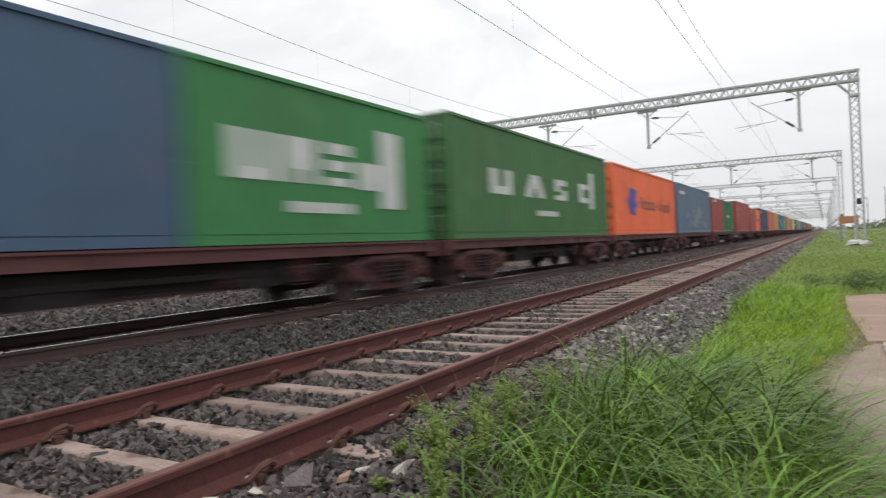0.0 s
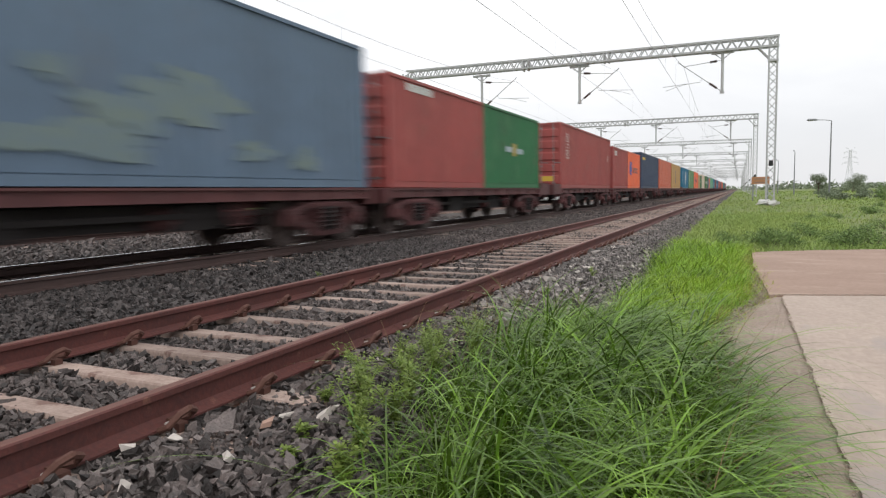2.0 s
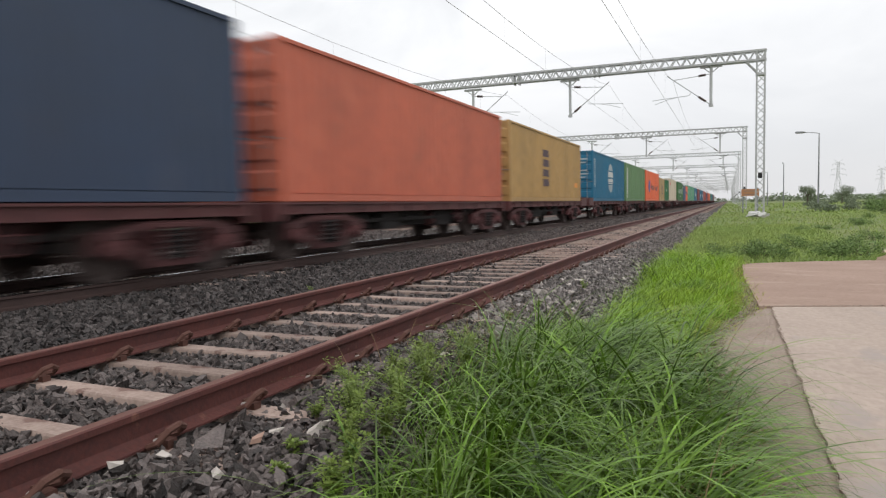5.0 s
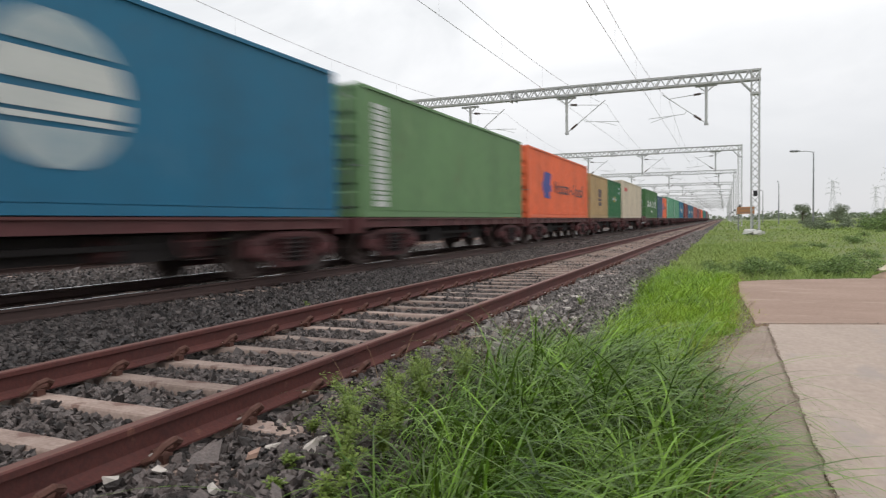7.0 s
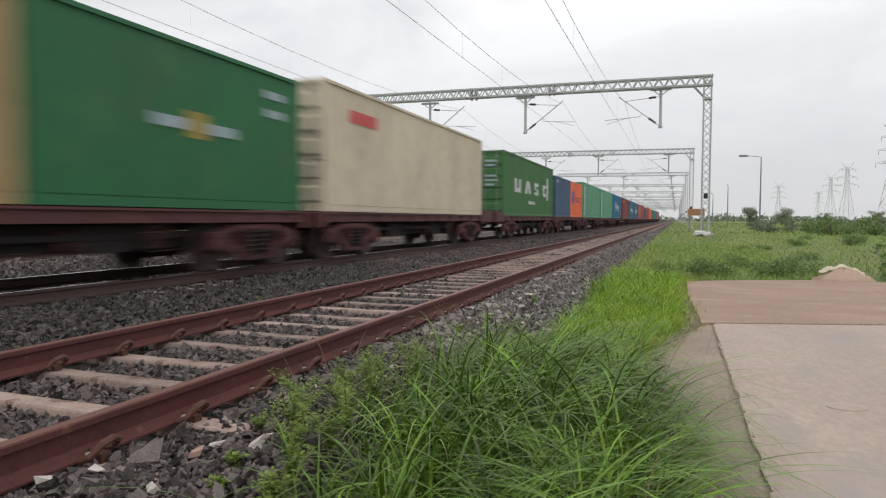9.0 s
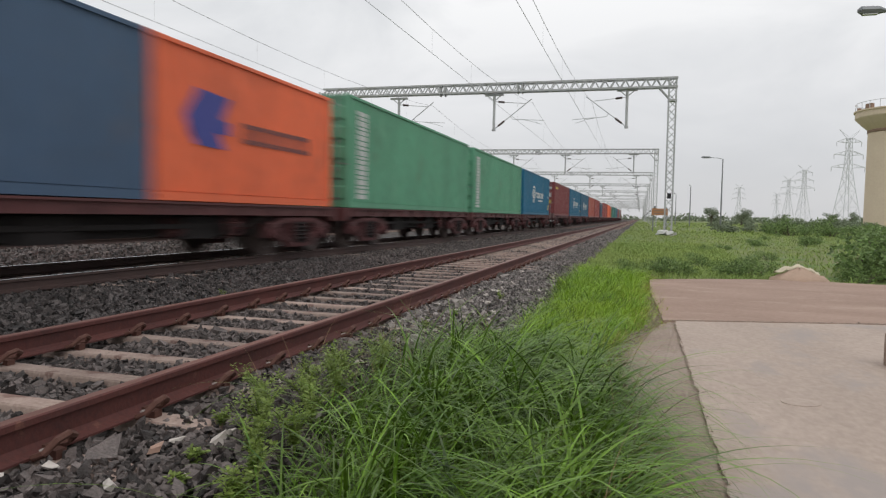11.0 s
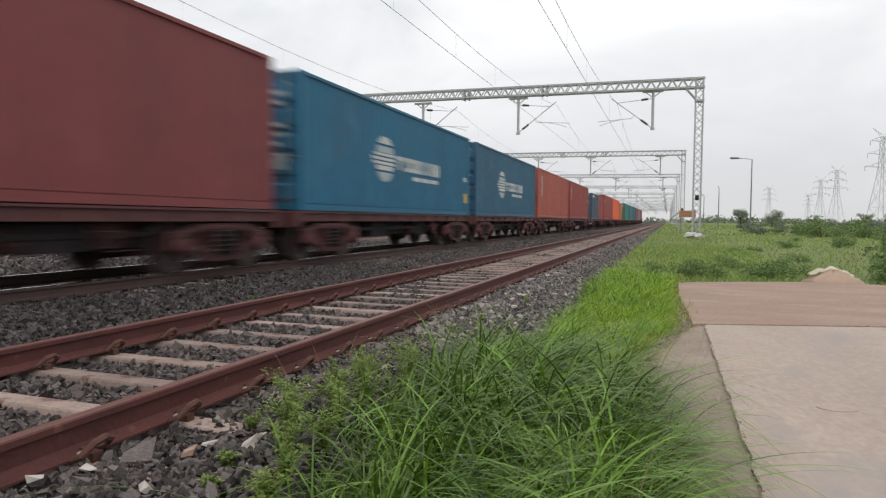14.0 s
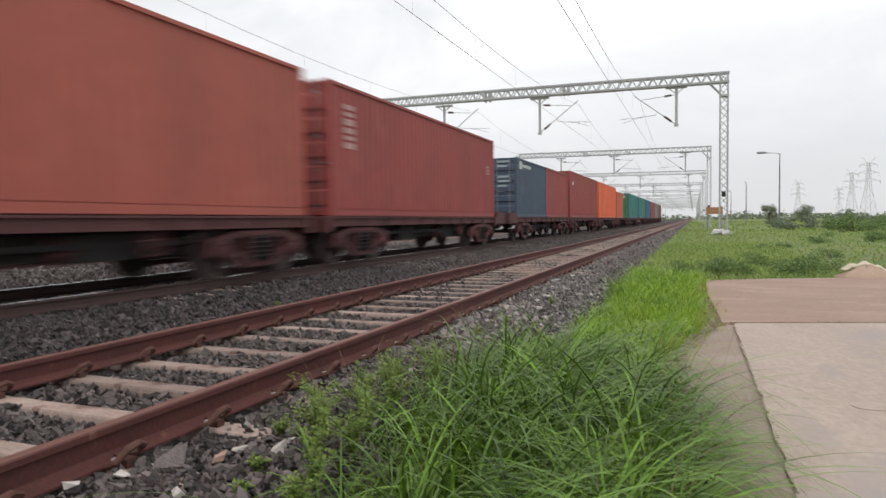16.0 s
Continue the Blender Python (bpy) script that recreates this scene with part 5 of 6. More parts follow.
# ---- street lamps, pylons, water tower ----
def street_lamp(x, y, height, reach, label):
    p = thing("street_lamp", label, "street lamp", "street lamps", at=pose(x, y, 0))
    part("pole", Shape().tube([(0, 0, -0.5), (0, 0, height * 0.5), (0, 0, height)], [0.10, 0.08, 0.055], 10), M["lamp_steel"], p)
    part("arm", Shape().tube([(0, 0, height - 0.03), (reach * 0.4, 0, height + 0.1), (reach, 0, height + 0.16)], 0.035, 8), M["lamp_steel"], p)
    h = part("lamp_head", Shape().tube([(reach * 0.85, 0, height + 0.15), (reach * 1.05, 0, height + 0.19), (reach * 1.5, 0, height + 0.2), (reach * 1.6, 0, height + 0.19)], [0.05, 0.12, 0.13, 0.05], 8), M["lamp_steel"], p)
    part("lens", Shape().box(reach * 1.08, reach * 1.48, -0.08, 0.08, height + 0.06, height + 0.085), M["lamp_glass"], h, "clear lamp lens")


street_lamp(12.55, 80, 8.2, -1.5, "grey street lamp on a tall pole in the field")
street_lamp(11.1, 110, 6.3, -0.12, "slim grey lamp pole in the distance")
street_lamp(10.8, 150, 6.5, -0.3, "slim grey lamp pole in the distance")
street_lamp(10.95, 18.2, 6.95, -1.0, "grey street lamp beside the concrete apron")


def pylon(x, y, height, turn, label):
    """A lattice transmission tower with three pairs of cross arms."""
    p = thing("transmission_tower", label, "pylon", "transmission towers", at=pose(x, y, GROUND, 0, 0, turn))
    k = height / 40.0
    levels = [(0, 4.2), (8, 3.2), (15, 2.3), (21, 1.55), (25, 1.2), (30, 1.0), (35, 0.9), (38, 0.8)]
    body = Shape()
    for (z0, a), (z1, b) in zip(levels[:-1], levels[1:]):
        c0 = [(i * a * k, j * a * k, z0 * k) for i, j in ((-1, -1), (1, -1), (1, 1), (-1, 1))]
        c1 = [(i * b * k, j * b * k, z1 * k) for i, j in ((-1, -1), (1, -1), (1, 1), (-1, 1))]
        for q in range(4):
            body.bar(c0[q], c1[q], 0.20 * k)
            body.bar(c0[q], c1[(q + 1) % 4], 0.09 * k)
            body.bar(c0[(q + 1) % 4], c1[q], 0.09 * k)
            body.bar(c1[q], c1[(q + 1) % 4], 0.09 * k)
    part("lattice_body", body, M["pylon"], p)
    for z, r in ((25, 7.6), (30.5, 6.6), (36, 5.6)):
        for s in (-1, 1):
            arm = Shape()
            for j in (-1, 1):
                arm.bar((s * 1.0 * k, j * 0.9 * k, z * k), (s * r * k, 0, (z + 0.4) * k), 0.17 * k)
                arm.bar((s * 1.0 * k, j * 0.9 * k, (z + 2.0) * k), (s * r * k, 0, (z + 0.4) * k), 0.15 * k)
                arm.bar((s * r * 0.55 * k, j * 0.4 * k, (z + 0.2) * k), (s * r * 0.55 * k, j * 0.4 * k, (z + 1.1) * k), 0.11 * k)
            part("cross_arm", arm, M["pylon"], p)
            part("insulator_string", Shape().tube([(s * r * k, 0, (z + 0.4) * k), (s * r * k, 0, (z - 1.6) * k)], 0.15 * k, 6), M["pylon"], p)
    for s in (-1, 1):
        part("earth_peak", Shape().bar((s * 0.8 * k, 0, 37.5 * k), (s * 4.6 * k, 0, 41.5 * k), 0.16 * k).bar((s * 0.2 * k, 0, 38.5 * k), (s * 4.6 * k, 0, 41.5 * k), 0.12 * k), M["pylon"], p)


for x, y, h, turn in ((84.0, 300, 37.5, 20), (115.0, 520, 40, 15), (124.5, 620, 39, 15), (76, 400, 17, 30), (150, 330, 40, 20), (96, 700, 36, 15)):
    pylon(x, y, h, turn, "grey lattice transmission tower beyond the field")


def revolve(rings, n=40):
    s, v, f = Shape(), [], []
    for r, z in rings:
        v += [(r * math.cos(2 * math.pi * k / n), r * math.sin(2 * math.pi * k / n), z) for k in range(n)]
    for i in range(len(rings) - 1):
        f += [(i * n + k, i * n + (k + 1) % n, (i + 1) * n + (k + 1) % n, (i + 1) * n + k) for k in range(n)]
    return s.add(v, f)


def water_tower(x, y):
    t = thing("water_tower", "cream plastered water tower with a flared tank", "water tower", at=pose(x, y, GROUND))
    part("shaft", revolve([(4.15, -0.5), (4.1, 14.2), (4.1, 14.7)]), M["plaster"], t, smooth=True)
    part("band", revolve([(4.11, 14.25), (4.2, 14.3), (4.2, 14.62), (4.11, 14.67)]), M["plaster_dark"], t, "dark band under the tank", smooth=True)
    part("tank", revolve([(4.05, 14.6), (5.0, 15.5), (5.72, 16.3), (5.8, 16.45), (5.8, 17.2), (5.98, 17.24), (5.98, 17.42), (5.5, 17.48), (0.01, 18.1)]), M["plaster"], t)
    for k in range(7):
        part("parapet_block", Shape().soft_box(5.1, 5.6, -0.55, 0.55, 17.4, 18.15, 0.03), M["plaster_dark"], t, "ochre parapet block", at=pose(0, 0, 0, 0, 0, 360 * k / 7))
    rail = Shape()
    for k in range(24):
        a = 2 * math.pi * k / 24
        rail.tube([(5.75 * math.cos(a), 5.75 * math.sin(a), 17.4), (5.75 * math.cos(a), 5.75 * math.sin(a), 18.5)], 0.04, 5)
        b = a + 2 * math.pi / 24
        rail.bar((5.75 * math.cos(a), 5.75 * math.sin(a), 18.5), (5.75 * math.cos(b), 5.75 * math.sin(b), 18.5), 0.06)
    part("railing", rail, M["pylon"], t)


water_tower(38.85, 105)


# ---- plants ----
def blades(name, pos, length, width, lean, segs, mat, label, category="grass", flow=None, curl=1.25):
    """Grass blades as bent tapering strips. pos: n x 3 roots."""
    n = len(pos)
    ang = rng.uniform(0, 2 * math.pi, n) if flow is None else flow + rng.normal(0, 0.75, n)
    L = length * np.exp(np.clip(rng.normal(0, 0.25, n), -0.6, 0.28))
    W = width * rng.uniform(0.6, 1.3, n)
    k = lean * rng.uniform(0.65, 1.35, n)
    start = rng.uniform(0.05, 0.45, n)
    d = np.stack([np.cos(ang), np.sin(ang), np.zeros(n)], 1)
    s = np.stack([-np.sin(ang), np.cos(ang), np.zeros(n)], 1)
    tw = rng.uniform(-0.6, 0.6, n)
    s = s * np.cos(tw)[:, None] + d * np.sin(tw)[:, None]
    rows = []
    p = pos.copy()
    for i in range(segs + 1):
        t = i / segs
        w = W * (1 - t ** 1.6) * (0.55 + 0.9 * t * (1 - t) * 2) + W * 0.03
        rows.append(p - s * w[:, None])
        rows.append(p + s * w[:, None])
        a = np.minimum(start + k * (t + 0.5 / segs) ** curl, 2.7)
        p = p + (d * np.sin(a)[:, None] + np.array((0, 0, 1.0)) * np.cos(a)[:, None]) * (L / segs)[:, None]
    v = np.stack(rows, 1)
    m = 2 * (segs + 1)
    f = np.array([(2 * i, 2 * i + 1, 2 * i + 3, 2 * i + 2) for i in range(segs)])[None] + (np.arange(n) * m)[:, None, None]
    me = array_mesh(name, v.reshape(-1, 3), f.reshape(-1, 4), mat, True)
    return tagged(new(name, me), label, category, kind="stuff")


def strip(n, pts, spread):
    """n roots scattered about a polyline of (x, y), within spread to each side."""
    pts = np.array(pts, float)
    i = rng.integers(0, len(pts) - 1, n)
    t = rng.uniform(size=(n, 1))
    xy = pts[i] * (1 - t) + pts[i + 1] * t
    xy[:, 0] += rng.uniform(-1, 1, n) * spread
    xy[:, 1] += rng.normal(0, spread * 0.4, n)
    return np.column_stack([xy, [height_at(x, y) + 0.0 for x, y in xy]])


def inside(n, x0, x1, y0, y1, keep=None, z=None):
    x, y = rng.uniform(x0, x1, n), rng.uniform(y0, y1, n)
    if keep is not None:
        k = keep(x, y)
        x, y = x[k], y[k]
    return np.column_stack([x, y, [height_at(a, b) if z is None else z for a, b in zip(x, y)]])


def edge_x(y):
    """Left rim of the concrete."""
    return np.interp(y, [-7, -0.6, 0.2, 1.0, 1.9, 2.6, 3.5, 5.0, 6.5, 8.8], [3.5, 3.45, 3.36, 3.30, 3.33, 3.42, 3.66, 3.64, 3.58, 3.66])


def rim_x(y):
    """Left rim of the grass, against the ballast."""
    return np.interp(y, [-4, -2.4, -1.6, -0.6, 0.4, 1.2, 2.5, 5, 9, 17, 50], [2.4, 2.2, 1.85, 1.58, 1.52, 1.70, 1.95, 2.05, 2.0, 2.1, 2.0])


BUSH_SPOTS = [(3.95, 10.9, 0.5), (4.3, 11.2, 0.42), (3.3, 10.3, 0.36), (5.55, 11.5, 0.46), (5.25, 11.7, 0.40), (6.0, 12.6, 0.45), (8.9, 16.2, 0.35), (10.4, 17.0, 0.45), (10.0, 14.6, 0.4),
              (8.9, 31, 0.5), (11.6, 33, 0.7), (16, 37, 1.0), (20, 44, 1.2), (23, 46, 1.4), (26, 50, 1.5), (18.5, 48, 1.2), (28, 47, 1.3), (5.0, 14.0, 0.4), (8.75, 12.3, 1.0), (9.0, 12.9, 1.25), (8.3, 12.5, 0.6), (7.9, 11.6, 0.45), (7.4, 19, 0.35), (13, 24, 0.8), (11.6, 15.5, 1.1)]
TREE_SPOTS = [(18.2, 150, 4.4), (24.6, 152, 4.2), (19.0, 152, 3.4), (30, 190, 4.0), (64, 240, 5.0), (75, 260, 5.5), (47, 230, 4.0)]
# the long arching tussocks in front of the rail
def tussock(centres, each, spread, length, width, lean, segs, mat, label, way=-0.35, share=0.76, curl=1.25):
    """Clumps whose blades lean outwards from each centre and arch over."""
    roots, flow = [], []
    for x, y in centres:
        n = max(4, int(rng.normal(each, each * 0.3)))
        a = rng.uniform(0, 2 * math.pi, n)
        r = spread * np.sqrt(rng.uniform(size=n))
        roots.append(np.column_stack([x + r * np.cos(a), y + r * np.sin(a), np.full(n, height_at(x, y) + 0.02)]))
        side = np.where(rng.uniform(size=n) < share, way, math.pi + 0.3) + rng.normal(0, 0.42, n)
        flow.append(np.where(rng.uniform(size=n) < 0.82, side, a))
    blades("long_grass", np.concatenate(roots), length, width, lean, segs, mat, label, flow=np.concatenate(flow), curl=curl)


def spots(n, x0, x1, y0, y1, left, right):
    p = inside(n, x0, x1, y0, y1, lambda x, y: (x > rim_x(y) + left) & (x < edge_x(y) - right))
    return [(x, y) for x, y, z in p]


tussock(spots(190, 1.3, 3.6, -2.7, 1.5, 0.10, 0.06), 26, 0.09, 0.50, 0.0052, 2.1, 10, M["grass_long"], "long arching green grass beside the concrete", share=0.84, curl=0.95)
tussock(spots(120, 1.6, 3.6, -2.6, 1.1, 0.28, 0.16), 22, 0.06, 0.86, 0.0062, 1.95, 13, M["grass_long"], "long drooping grass blades", share=0.96, curl=0.9)
tussock(spots(70, 1.7, 3.6, -2.6, 0.9, 0.34, 0.22), 8, 0.05, 0.84, 0.0085, 1.95, 13, M["grass_long"], "broad arching grass blades", share=0.97, curl=0.9)
under = inside(3200, 1.3, 3.6, -2.8, 1.8, lambda x, y: (x > rim_x(y) + 0.08) & (x < edge_x(y)))
blades("short_grass", under, 0.2, 0.004, 1.0, 4, M["grass_long"], "short dense grass under the tussocks")
# the blades that lean out over the concrete
RIM_SPOTS = [(edge_x(y) - rng.uniform(0.02, 0.2), y) for y in rng.uniform(-2.3, -0.7, 26)]
tussock(RIM_SPOTS, 14, 0.06, 0.55, 0.0045, 2.0, 11, M["grass_long"], "green grass hanging out over the concrete strip", way=-0.35, share=0.97, curl=1.0)
fringe = inside(110, 3.05, 3.5, -2.4, 0.9, lambda x, y: x < edge_x(y) + 0.02)
blades("dry_grass", fringe, 0.55, 0.0026, 1.5, 8, M["straw"], "brown-tipped grass stalks hanging over the concrete", flow=0.1)
arched = inside(15, 3.1, 3.45, -1.3, 0.8, lambda x, y: x < edge_x(y))
blades("seed_grass", arched, 0.74, 0.0045, 1.9, 12, M["seed_stalk"], "dark brown-green stalks arching over the concrete", flow=0.0)
overhang = inside(140, 3.0, 3.55, -2.5, 1.2, lambda x, y: (x > edge_x(y) - 0.22) & (x < edge_x(y) + 0.02))
blades("long_grass", overhang, 0.42, 0.0042, 2.1, 9, M["grass_long"], "green grass blades arching over the concrete edge", flow=-0.1)
# thin pale grass between the tussocks and the rail
thin = inside(700, 1.1, 2.1, -0.7, 2.4, lambda x, y: x > rim_x(y) - 0.32)
blades("thin_grass", thin, 0.30, 0.0022, 1.5, 7, M["weed"], "thin pale grass at the ballast's edge")
stalks = inside(130, 1.0, 2.0, -0.7, 2.6)
blades("dry_grass", stalks, 0.45, 0.0022, 0.9, 7, M["straw"], "thin dry grass stalks beside the rail")
weeds_between = inside(26, -1.9, -1.2, 1.6, 5.5)
blades("dry_grass", weeds_between, 0.3, 0.004, 0.9, 5, M["straw"], "stray stalks growing in the ballast")


def weed_plant(x, y, height, stems, label):
    """A leafy weed: thin stems with small paired leaves."""
    w = thing("weed", label, "weed", "weeds in the ballast", at=pose(x, y, height_at(x, y) + 0.1))
    st, v, f = Shape(), [], []
    for _ in range(stems):
        a, lean = rng.uniform(0, 2 * math.pi), rng.uniform(0.1, 0.7)
        h = height * rng.uniform(0.6, 1.1)
        pts = [Vector((math.cos(a) * lean * h * t * t, math.sin(a) * lean * h * t * t, h * t * (1 - 0.2 * lean * t))) for t in (0, 0.25, 0.5, 0.75, 1.0)]
        st.tube(pts, [0.004, 0.0035, 0.003, 0.002, 0.001], 4)
        for i in range(60):
            t = rng.uniform(0.15, 1.0) * 4
            k = min(int(t), 3)
            p = pts[k].lerp(pts[k + 1], t - k)
            d = Vector(rng.normal(size=3))
            d.z = abs(d.z) * 0.5
            d.normalize()
            side = d.cross(Vector((0, 0, 1))).normalized()
            s = rng.uniform(0.008, 0.016)
            q = p + d * 0.012
            b = len(v)
            v += [q, q + d * s * 0.9 + side * s * 0.55, q + d * s * 2 - Vector((0, 0, s * 0.3)), q + d * s * 0.9 - side * s * 0.55]
            f.append((b, b + 1, b + 2, b + 3))
    tagged(part("stem", st, M["weed"], w), kind="stuff")
    part("foliage", Shape().add(v, f), M["weed"], w)


WEEDS = [(1.5, -0.95, 0.30, 9), (1.62, -1.2, 0.28, 10), (1.66, -0.8, 0.30, 10), (1.74, -1.45, 0.26, 10), (1.82, -1.05, 0.32, 10), (1.9, -1.7, 0.22, 9), (2.0, -1.95, 0.18, 8), (1.48, -0.5, 0.26, 8), (1.38, -0.85, 0.33, 4),
         (1.6, -0.35, 0.30, 9), (1.75, -0.6, 0.32, 10), (1.52, 0.0, 0.26, 8), (1.85, -0.2, 0.34, 10), (1.62, 0.45, 0.24, 8), (1.9, -1.35, 0.30, 10), (1.72, 0.15, 0.32, 9), (1.36, -1.15, 0.10, 4), (1.55, -1.6, 0.10, 4), (1.65, -1.85, 0.09, 4),
         (1.45, 1.9, 0.15, 5), (1.55, 2.6, 0.15, 5), (1.7, 4.2, 0.18, 6), (-1.75, 3.2, 0.14, 3)]
for x, y, h, n in WEEDS:
    weed_plant(x, y, h, n, "small-leaved yellow-green weed growing in the ballast")

for x, y, r, key, label in ((1.348, -1.465, 0.034, "stone_pale", "white pebble lying on the ballast"), (1.347, -1.62, 0.045, "stone_pink", "pinkish stone lying on the ballast"), (1.34, 3.55, 0.085, "stone_pale", "large pale stone on the ballast"),
                            (1.1, -1.95, 0.03, "stone_pale", "white pebble lying on the ballast"), (1.5, 2.9, 0.05, "stone_pale", "pale stone lying on the ballast"), (1.62, 3.9, 0.05, "stone_pale", "pale stone lying on the ballast"), (1.5, 5.0, 0.05, "stone_pale", "pale stone lying on the ballast")):
    k = stone_kinds(1, True)[0]
    tagged(new("stone", array_mesh("stone", k[0] * r * np.array((1.0, 1.0, 0.7)), k[1], M[key])), label, "stone", "loose stones").matrix_basis = pose(x, y, shoulder(x, y) + r * 0.6, 0, 0, rng.uniform(0, 360))

# the sand heap with its dusty sheet
heap_v, heap_f, hn = [], [], 20
for i in range(9):
    for k in range(hn):
        a, r = 2 * math.pi * k / hn, i / 8
        bump = 0.07 * math.sin(3 * a + 1) + 0.05 * math.sin(7 * a)
        heap_v.append((r * (0.60 + bump) * math.cos(a), r * (0.42 + bump) * math.sin(a), 0.27 * (1 - r ** 1.4) + 0.03 * math.sin(5 * a + 6 * r) * (1 - r) + rng.normal(0, 0.012) - (0.02 if i < 8 else 0.16)))
for i in range(8):
    heap_f += [(i * hn + k, (i + 1) * hn + k, (i + 1) * hn + (k + 1) % hn, i * hn + (k + 1) % hn) for k in range(hn)]
solid("sand_mound", Shape().add(heap_v, heap_f), M["sand"], "low heap of pinkish sand at the edge of the concrete", "heap", smooth=True, at=pose(6.41, 10.12, -0.235) @ Matrix.Scale(0.92, 4))
sheet_v, sheet_f = [], []
for i in range(15):
    for j in range(7):
        x, y = -0.40 + i * 0.06, -0.16 + j * 0.05
        r = min(1.0, math.hypot(x / 0.60, y / 0.42))
        sheet_v.append((x, y, 0.27 * (1 - r ** 1.4) + 0.05 + 0.035 * math.sin(17 * x + 6 * y) * math.sin(23 * y + 1) + 0.018 * math.sin(27 * x + 1) + rng.normal(0, 0.010)))
sheet_f = [(i * 7 + j, (i + 1) * 7 + j, (i + 1) * 7 + j + 1, i * 7 + j + 1) for i in range(14) for j in range(6)]
drape = solid("plastic_sheet", Shape().add(sheet_v, sheet_f), M["sheet"], "crumpled dusty cream sheet lying over the sand heap", "sheet", smooth=True, at=pose(6.38, 10.24, -0.240) @ Matrix.Scale(0.92, 4))
thick = drape.modifiers.new("thickness", "SOLIDIFY")
thick.thickness = 0.012

lime = inside(15000, 1.7, 3.75, 0.6, 10.0, lambda x, y: (x > rim_x(y) + 0.22 + 0.12 * np.sin(5 * y) + 0.08 * np.sin(13 * y)) & (x < edge_x(y) + 0.03 * np.sin(7 * y)))
blades("bright_grass", lime, 0.15, 0.004, 1.3, 4, M["grass_lime"], "short bright lime grass beside the concrete edge")
tussock(spots(330, 1.75, 3.7, 0.7, 10.0, 0.28, 0.14), 42, 0.13, 0.27, 0.0042, 1.7, 6, M["grass_lime"], "tufts of bright lime green grass")
tussock(spots(70, 1.9, 3.3, 5.0, 10.2, 0.2, 0.25), 40, 0.13, 0.40, 0.0045, 1.6, 7, M["grass_lime"], "taller bright green grass tufts at the end of the concrete")
tussock(spots(90, 1.75, 3.2, 1.0, 10.0, 0.12, 0.5), 26, 0.10, 0.36, 0.0045, 1.7, 6, M["grass_long"], "darker grass tufts among the lime grass")
dry = inside(4200, 3.0, 3.75, 0.8, 10.0, lambda x, y: (x > edge_x(y) - 0.30 + 0.1 * np.sin(9 * y)) & (x < edge_x(y) + 0.05 + 0.04 * np.sin(11 * y)))
blades("dry_grass", dry, 0.16, 0.003, 1.4, 4, M["straw"], "short yellowed grass along the concrete rim")
yellow = inside(7000, 2.5, 3.8, 1.6, 9.0, lambda x, y: (x > edge_x(y) - 0.75 + 0.2 * np.sin(5 * y)) & (x < edge_x(y) + 0.10 + 0.06 * np.sin(6 * y)))
blades("yellow_grass", yellow, 0.17, 0.0035, 1.5, 5, M["grass_yellow"], "soft yellow-green grass beside the concrete")
verge = inside(26000, 1.9, 6.5, 9.5, 30.0, lambda x, y: (x > rim_x(y) + 0.15 * np.sin(2 * y)) & ~((x > 3.6) & (y < far_rim(x) + 0.1)))
blades("field_grass", verge, 0.19, 0.006, 1.5, 4, M["grass_field"], "rough grass beside the ballast")
field = inside(46000, 2.0, 34.0, 9.6, 70.0, lambda x, y: (x > rim_x(y)) & (x - 2 < 0.75 * (y + 4) + 2) & ~((x > 3.6) & (y < far_rim(x) + 0.1)))
blades("field_grass", field, 0.17, 0.016, 1.6, 3, M["grass_field"], "rough green field grass")
far_field = inside(20000, 2.2, 110.0, 60.0, 240.0, lambda x, y: x < 0.62 * y)
blades("field_grass", far_field, 0.35, 0.07, 1.4, 2, M["grass_field"], "distant green scrub grass")


def leaf_cloud(lumps, count, leaf, flat=0.6):
    """Leaves as small bent quads spread over overlapping uneven lumps (x, y, z, r)."""
    lumps = np.array(lumps, float)
    w = lumps[:, 3] ** 2
    i = rng.choice(len(lumps), count, p=w / w.sum())
    d = rng.normal(size=(count, 3))
    d /= np.linalg.norm(d, axis=1)[:, None]
    r = lumps[i, 3] * rng.uniform(0.45, 1.08, count)
    c = lumps[i, :3] + d * r[:, None] * np.array((1, 1, flat + 0.2))
    u = rng.normal(size=(count, 3))
    u /= np.linalg.norm(u, axis=1)[:, None]
    n = np.cross(u, d + rng.normal(0, 0.5, (count, 3)))
    n /= np.linalg.norm(n, axis=1)[:, None]
    s = leaf * rng.uniform(0.6, 1.4, (count, 1))
    v = np.stack([c - u * s, c + n * s * 0.45, c + u * s, c - n * s * 0.45], 1)
    f = np.arange(count * 4).reshape(count, 4)
    return v.reshape(-1, 3), f


def bush_kind(size, count, leaf, mat):
    lumps = [(rng.normal(0, size * 0.45), rng.normal(0, size * 0.45), abs(rng.normal(size * 0.45, size * 0.2)), size * rng.uniform(0.3, 0.55)) for _ in range(9)]
    v, f = leaf_cloud(lumps, count, leaf)
    v[:, 2] = np.maximum(v[:, 2], 0.0)
    stems = Shape()
    for x, y, z, r in lumps:
        stems.tube([(x * 0.15, y * 0.15, -0.1), (x * 0.6, y * 0.6, z * 0.6), (x, y, z)], [size * 0.03, size * 0.02, size * 0.008], 5)
    return array_mesh("foliage", v, f, mat), stems.mesh("stem", M["bark"])


BUSHES = [bush_kind(1.0, 1500, 0.055, M["leaf"]) for _ in range(4)]
SCRUB = [bush_kind(1.0, 700, 0.10, M["leaf_hazed"]) for _ in range(3)]


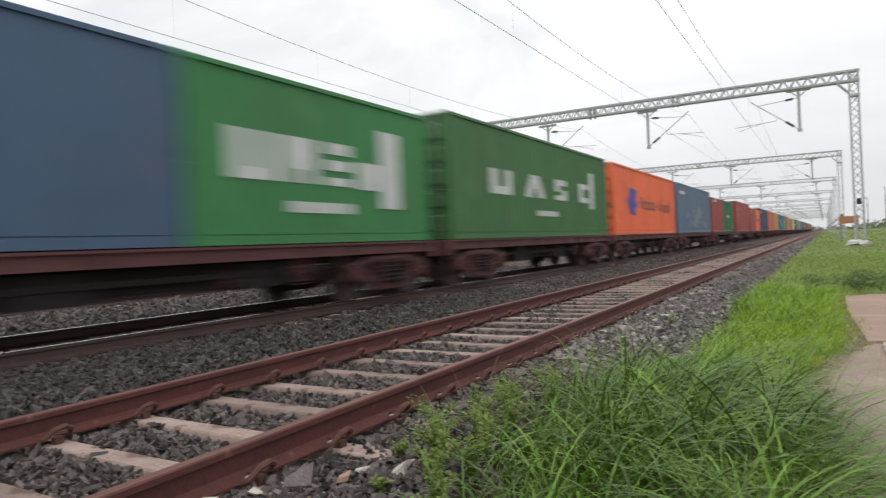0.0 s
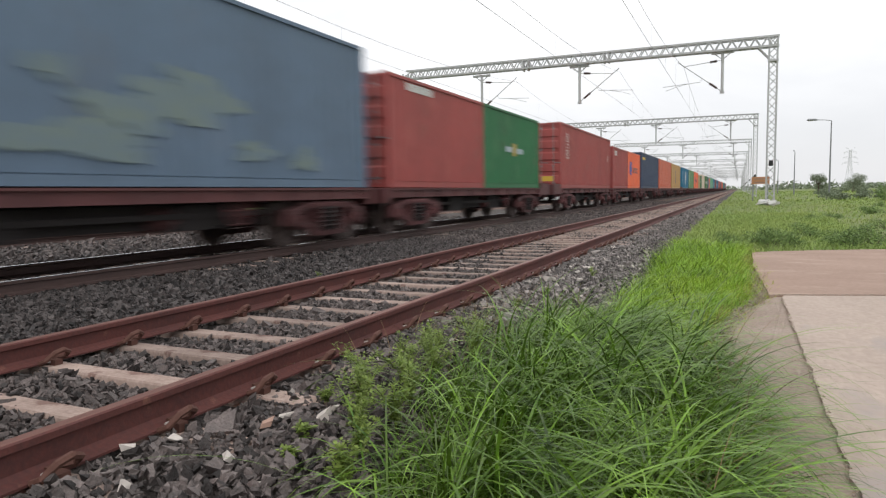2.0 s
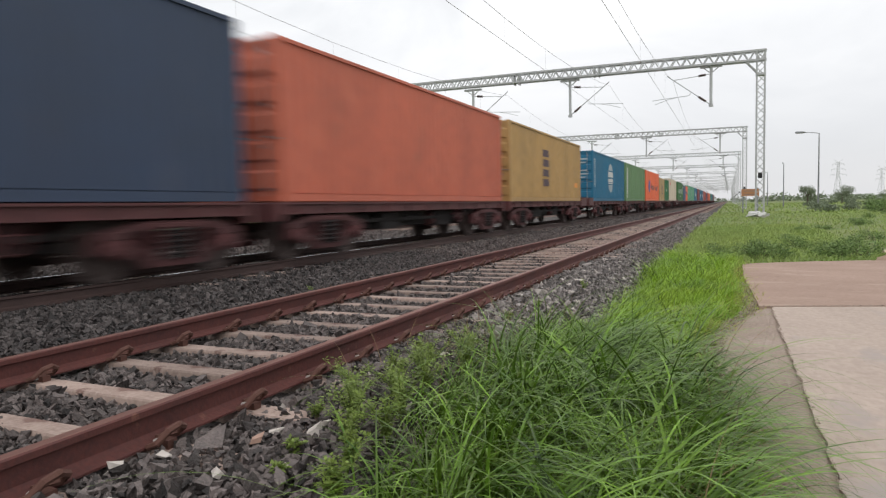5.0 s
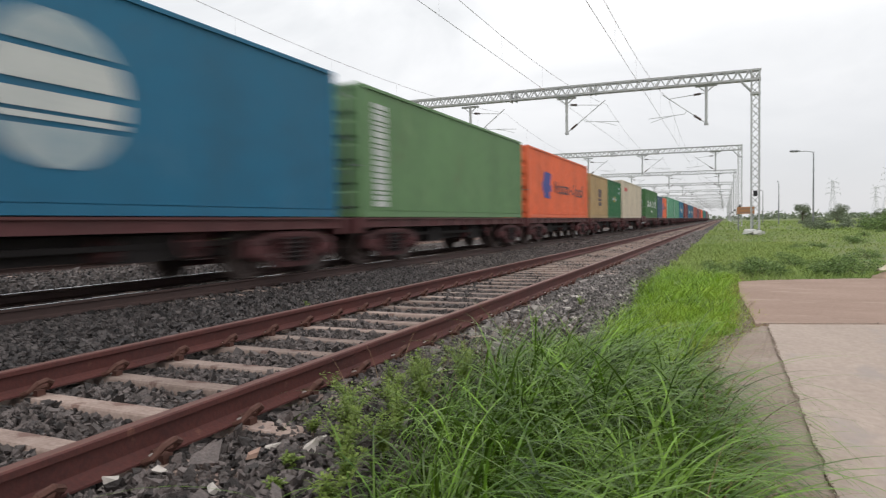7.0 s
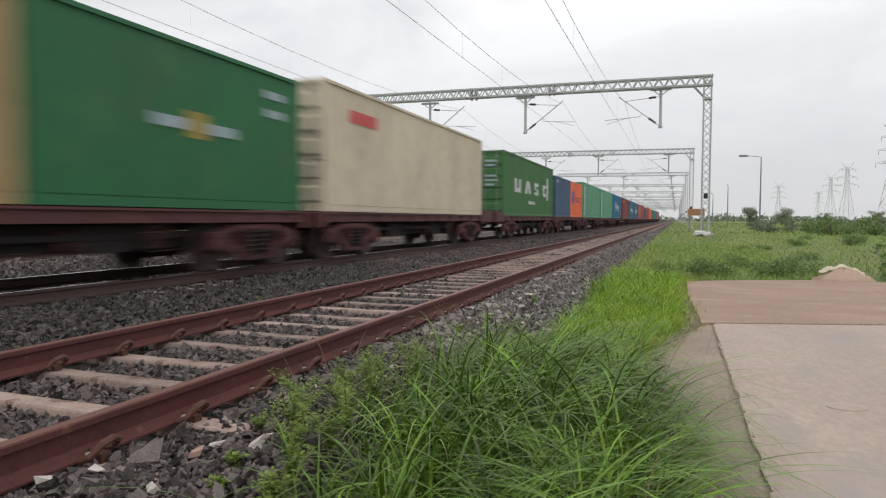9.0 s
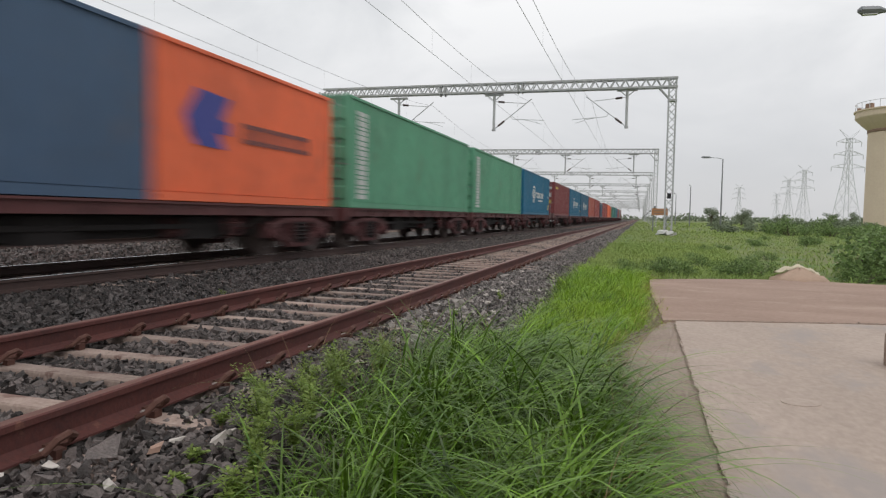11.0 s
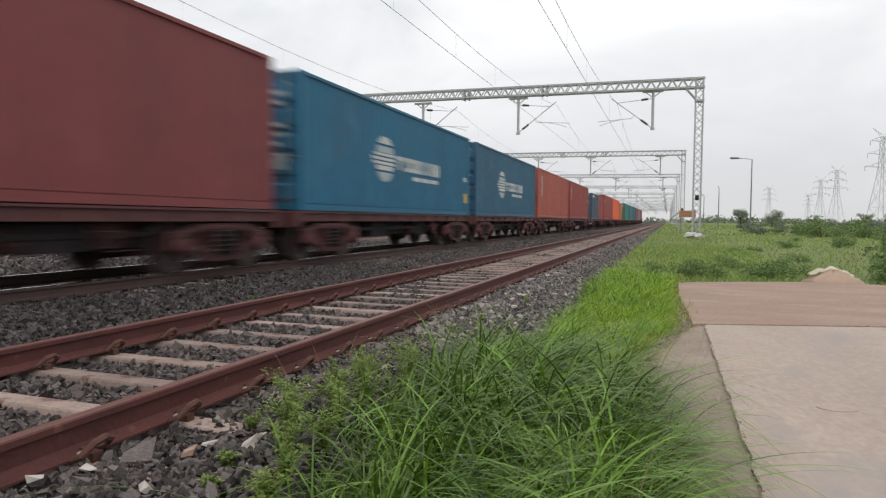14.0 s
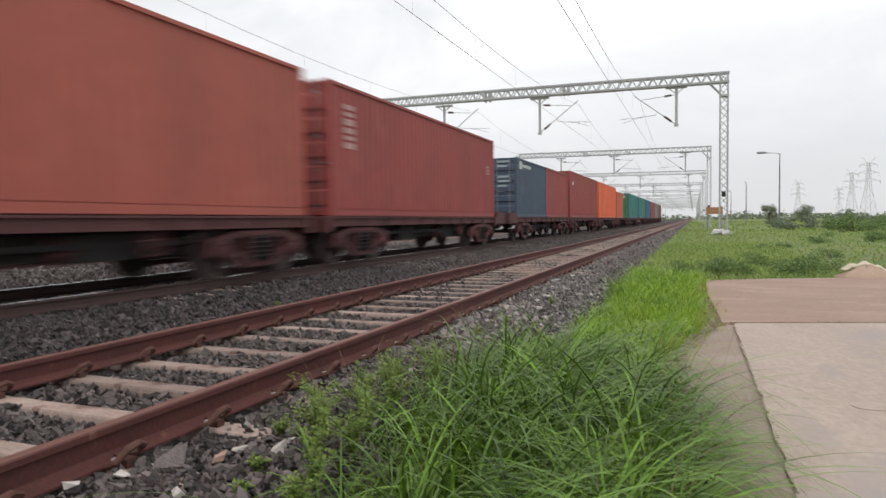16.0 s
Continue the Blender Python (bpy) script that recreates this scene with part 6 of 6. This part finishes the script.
def bush(kinds, x, y, size, label, group):
    crown, stems = kinds[int(rng.integers(len(kinds)))]
    b = thing("bush", label, "bush", group, at=pose(x, y, height_at(x, y) if y < 60 else GROUND, 0, 0, rng.uniform(0, 360)) @ Matrix.Diagonal((size, size, size * rng.uniform(0.75, 1.0), 1)))
    part("foliage", crown, None, b)
    part("stem", stems, None, b)


for x, y, size in BUSH_SPOTS:
    bush(BUSHES, x, y, size, "low leafy green bush in the field", "field bushes")
for _ in range(60):
    y = rng.uniform(22, 80)
    x = rng.uniform(0.10, 0.66) * (y + 4) + 3
    bush(BUSHES, x, y, rng.uniform(0.2, 0.5), "low leafy green bush in the field", "field bushes")
for k in range(22):
    bush(BUSHES, rng.uniform(15, 37), rng.uniform(50, 68), rng.uniform(1.0, 1.8), "dense green bush in the scrub belt behind the field", "scrub belt")
for k in range(46):
    bush(BUSHES, rng.uniform(-27, -20), 3 + 2.4 * k + rng.uniform(-1, 1), rng.uniform(0.8, 1.5), "dense dark green scrub beyond the far track", "lineside scrub")
for _ in range(150):
    y = rng.uniform(60, 230)
    x = rng.uniform(0.08, 0.75) * (y + 4) + 5
    bush(SCRUB, x, y, rng.uniform(0.6, 1.5), "grey-green scrub bush in the distance", "distant scrub")


def tree(x, y, height, label):
    t = thing("tree", label, "tree", "distant trees", at=pose(x, y, GROUND))
    trunk = Shape().tube([(0, 0, -0.3), (0.05 * height * 0.2, 0, height * 0.25), (0, 0.1, height * 0.45)], [height * 0.035, height * 0.028, height * 0.018], 8)
    lumps = []
    for i in range(11):
        a = rng.uniform(0, 2 * math.pi)
        r = rng.uniform(0.1, 0.42) * height
        c = (r * math.cos(a), r * math.sin(a), height * rng.uniform(0.22, 0.78))
        lumps.append((*c, height * rng.uniform(0.14, 0.24)))
        trunk.tube([(0, 0.1, height * 0.38), (c[0] * 0.5, c[1] * 0.5, height * 0.5), c], [height * 0.015, height * 0.01, height * 0.004], 5)
    part("trunk", trunk, M["bark"], t)
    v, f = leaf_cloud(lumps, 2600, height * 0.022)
    part("crown", array_mesh("crown", v, f, M["leaf_hazed"]), None, t)


for x, y, h in TREE_SPOTS:
    tree(x, y, h, "dark rounded tree at the edge of the field")

# the far tree line that closes the field, in many uneven lumps
lumps = []
for i in range(420):
    a = rng.uniform(-0.9, 1.25)
    r = rng.uniform(420, 900)
    lumps.append((r * math.sin(a), r * math.cos(a), 0.5, rng.uniform(4, 9)))
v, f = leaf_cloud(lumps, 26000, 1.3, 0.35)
tagged(new("distant_woods", array_mesh("distant_woods", v, f, M["leaf_hazed"])), "low line of distant woods, haze put into the leaf colour", "woods", kind="stuff")



motions()
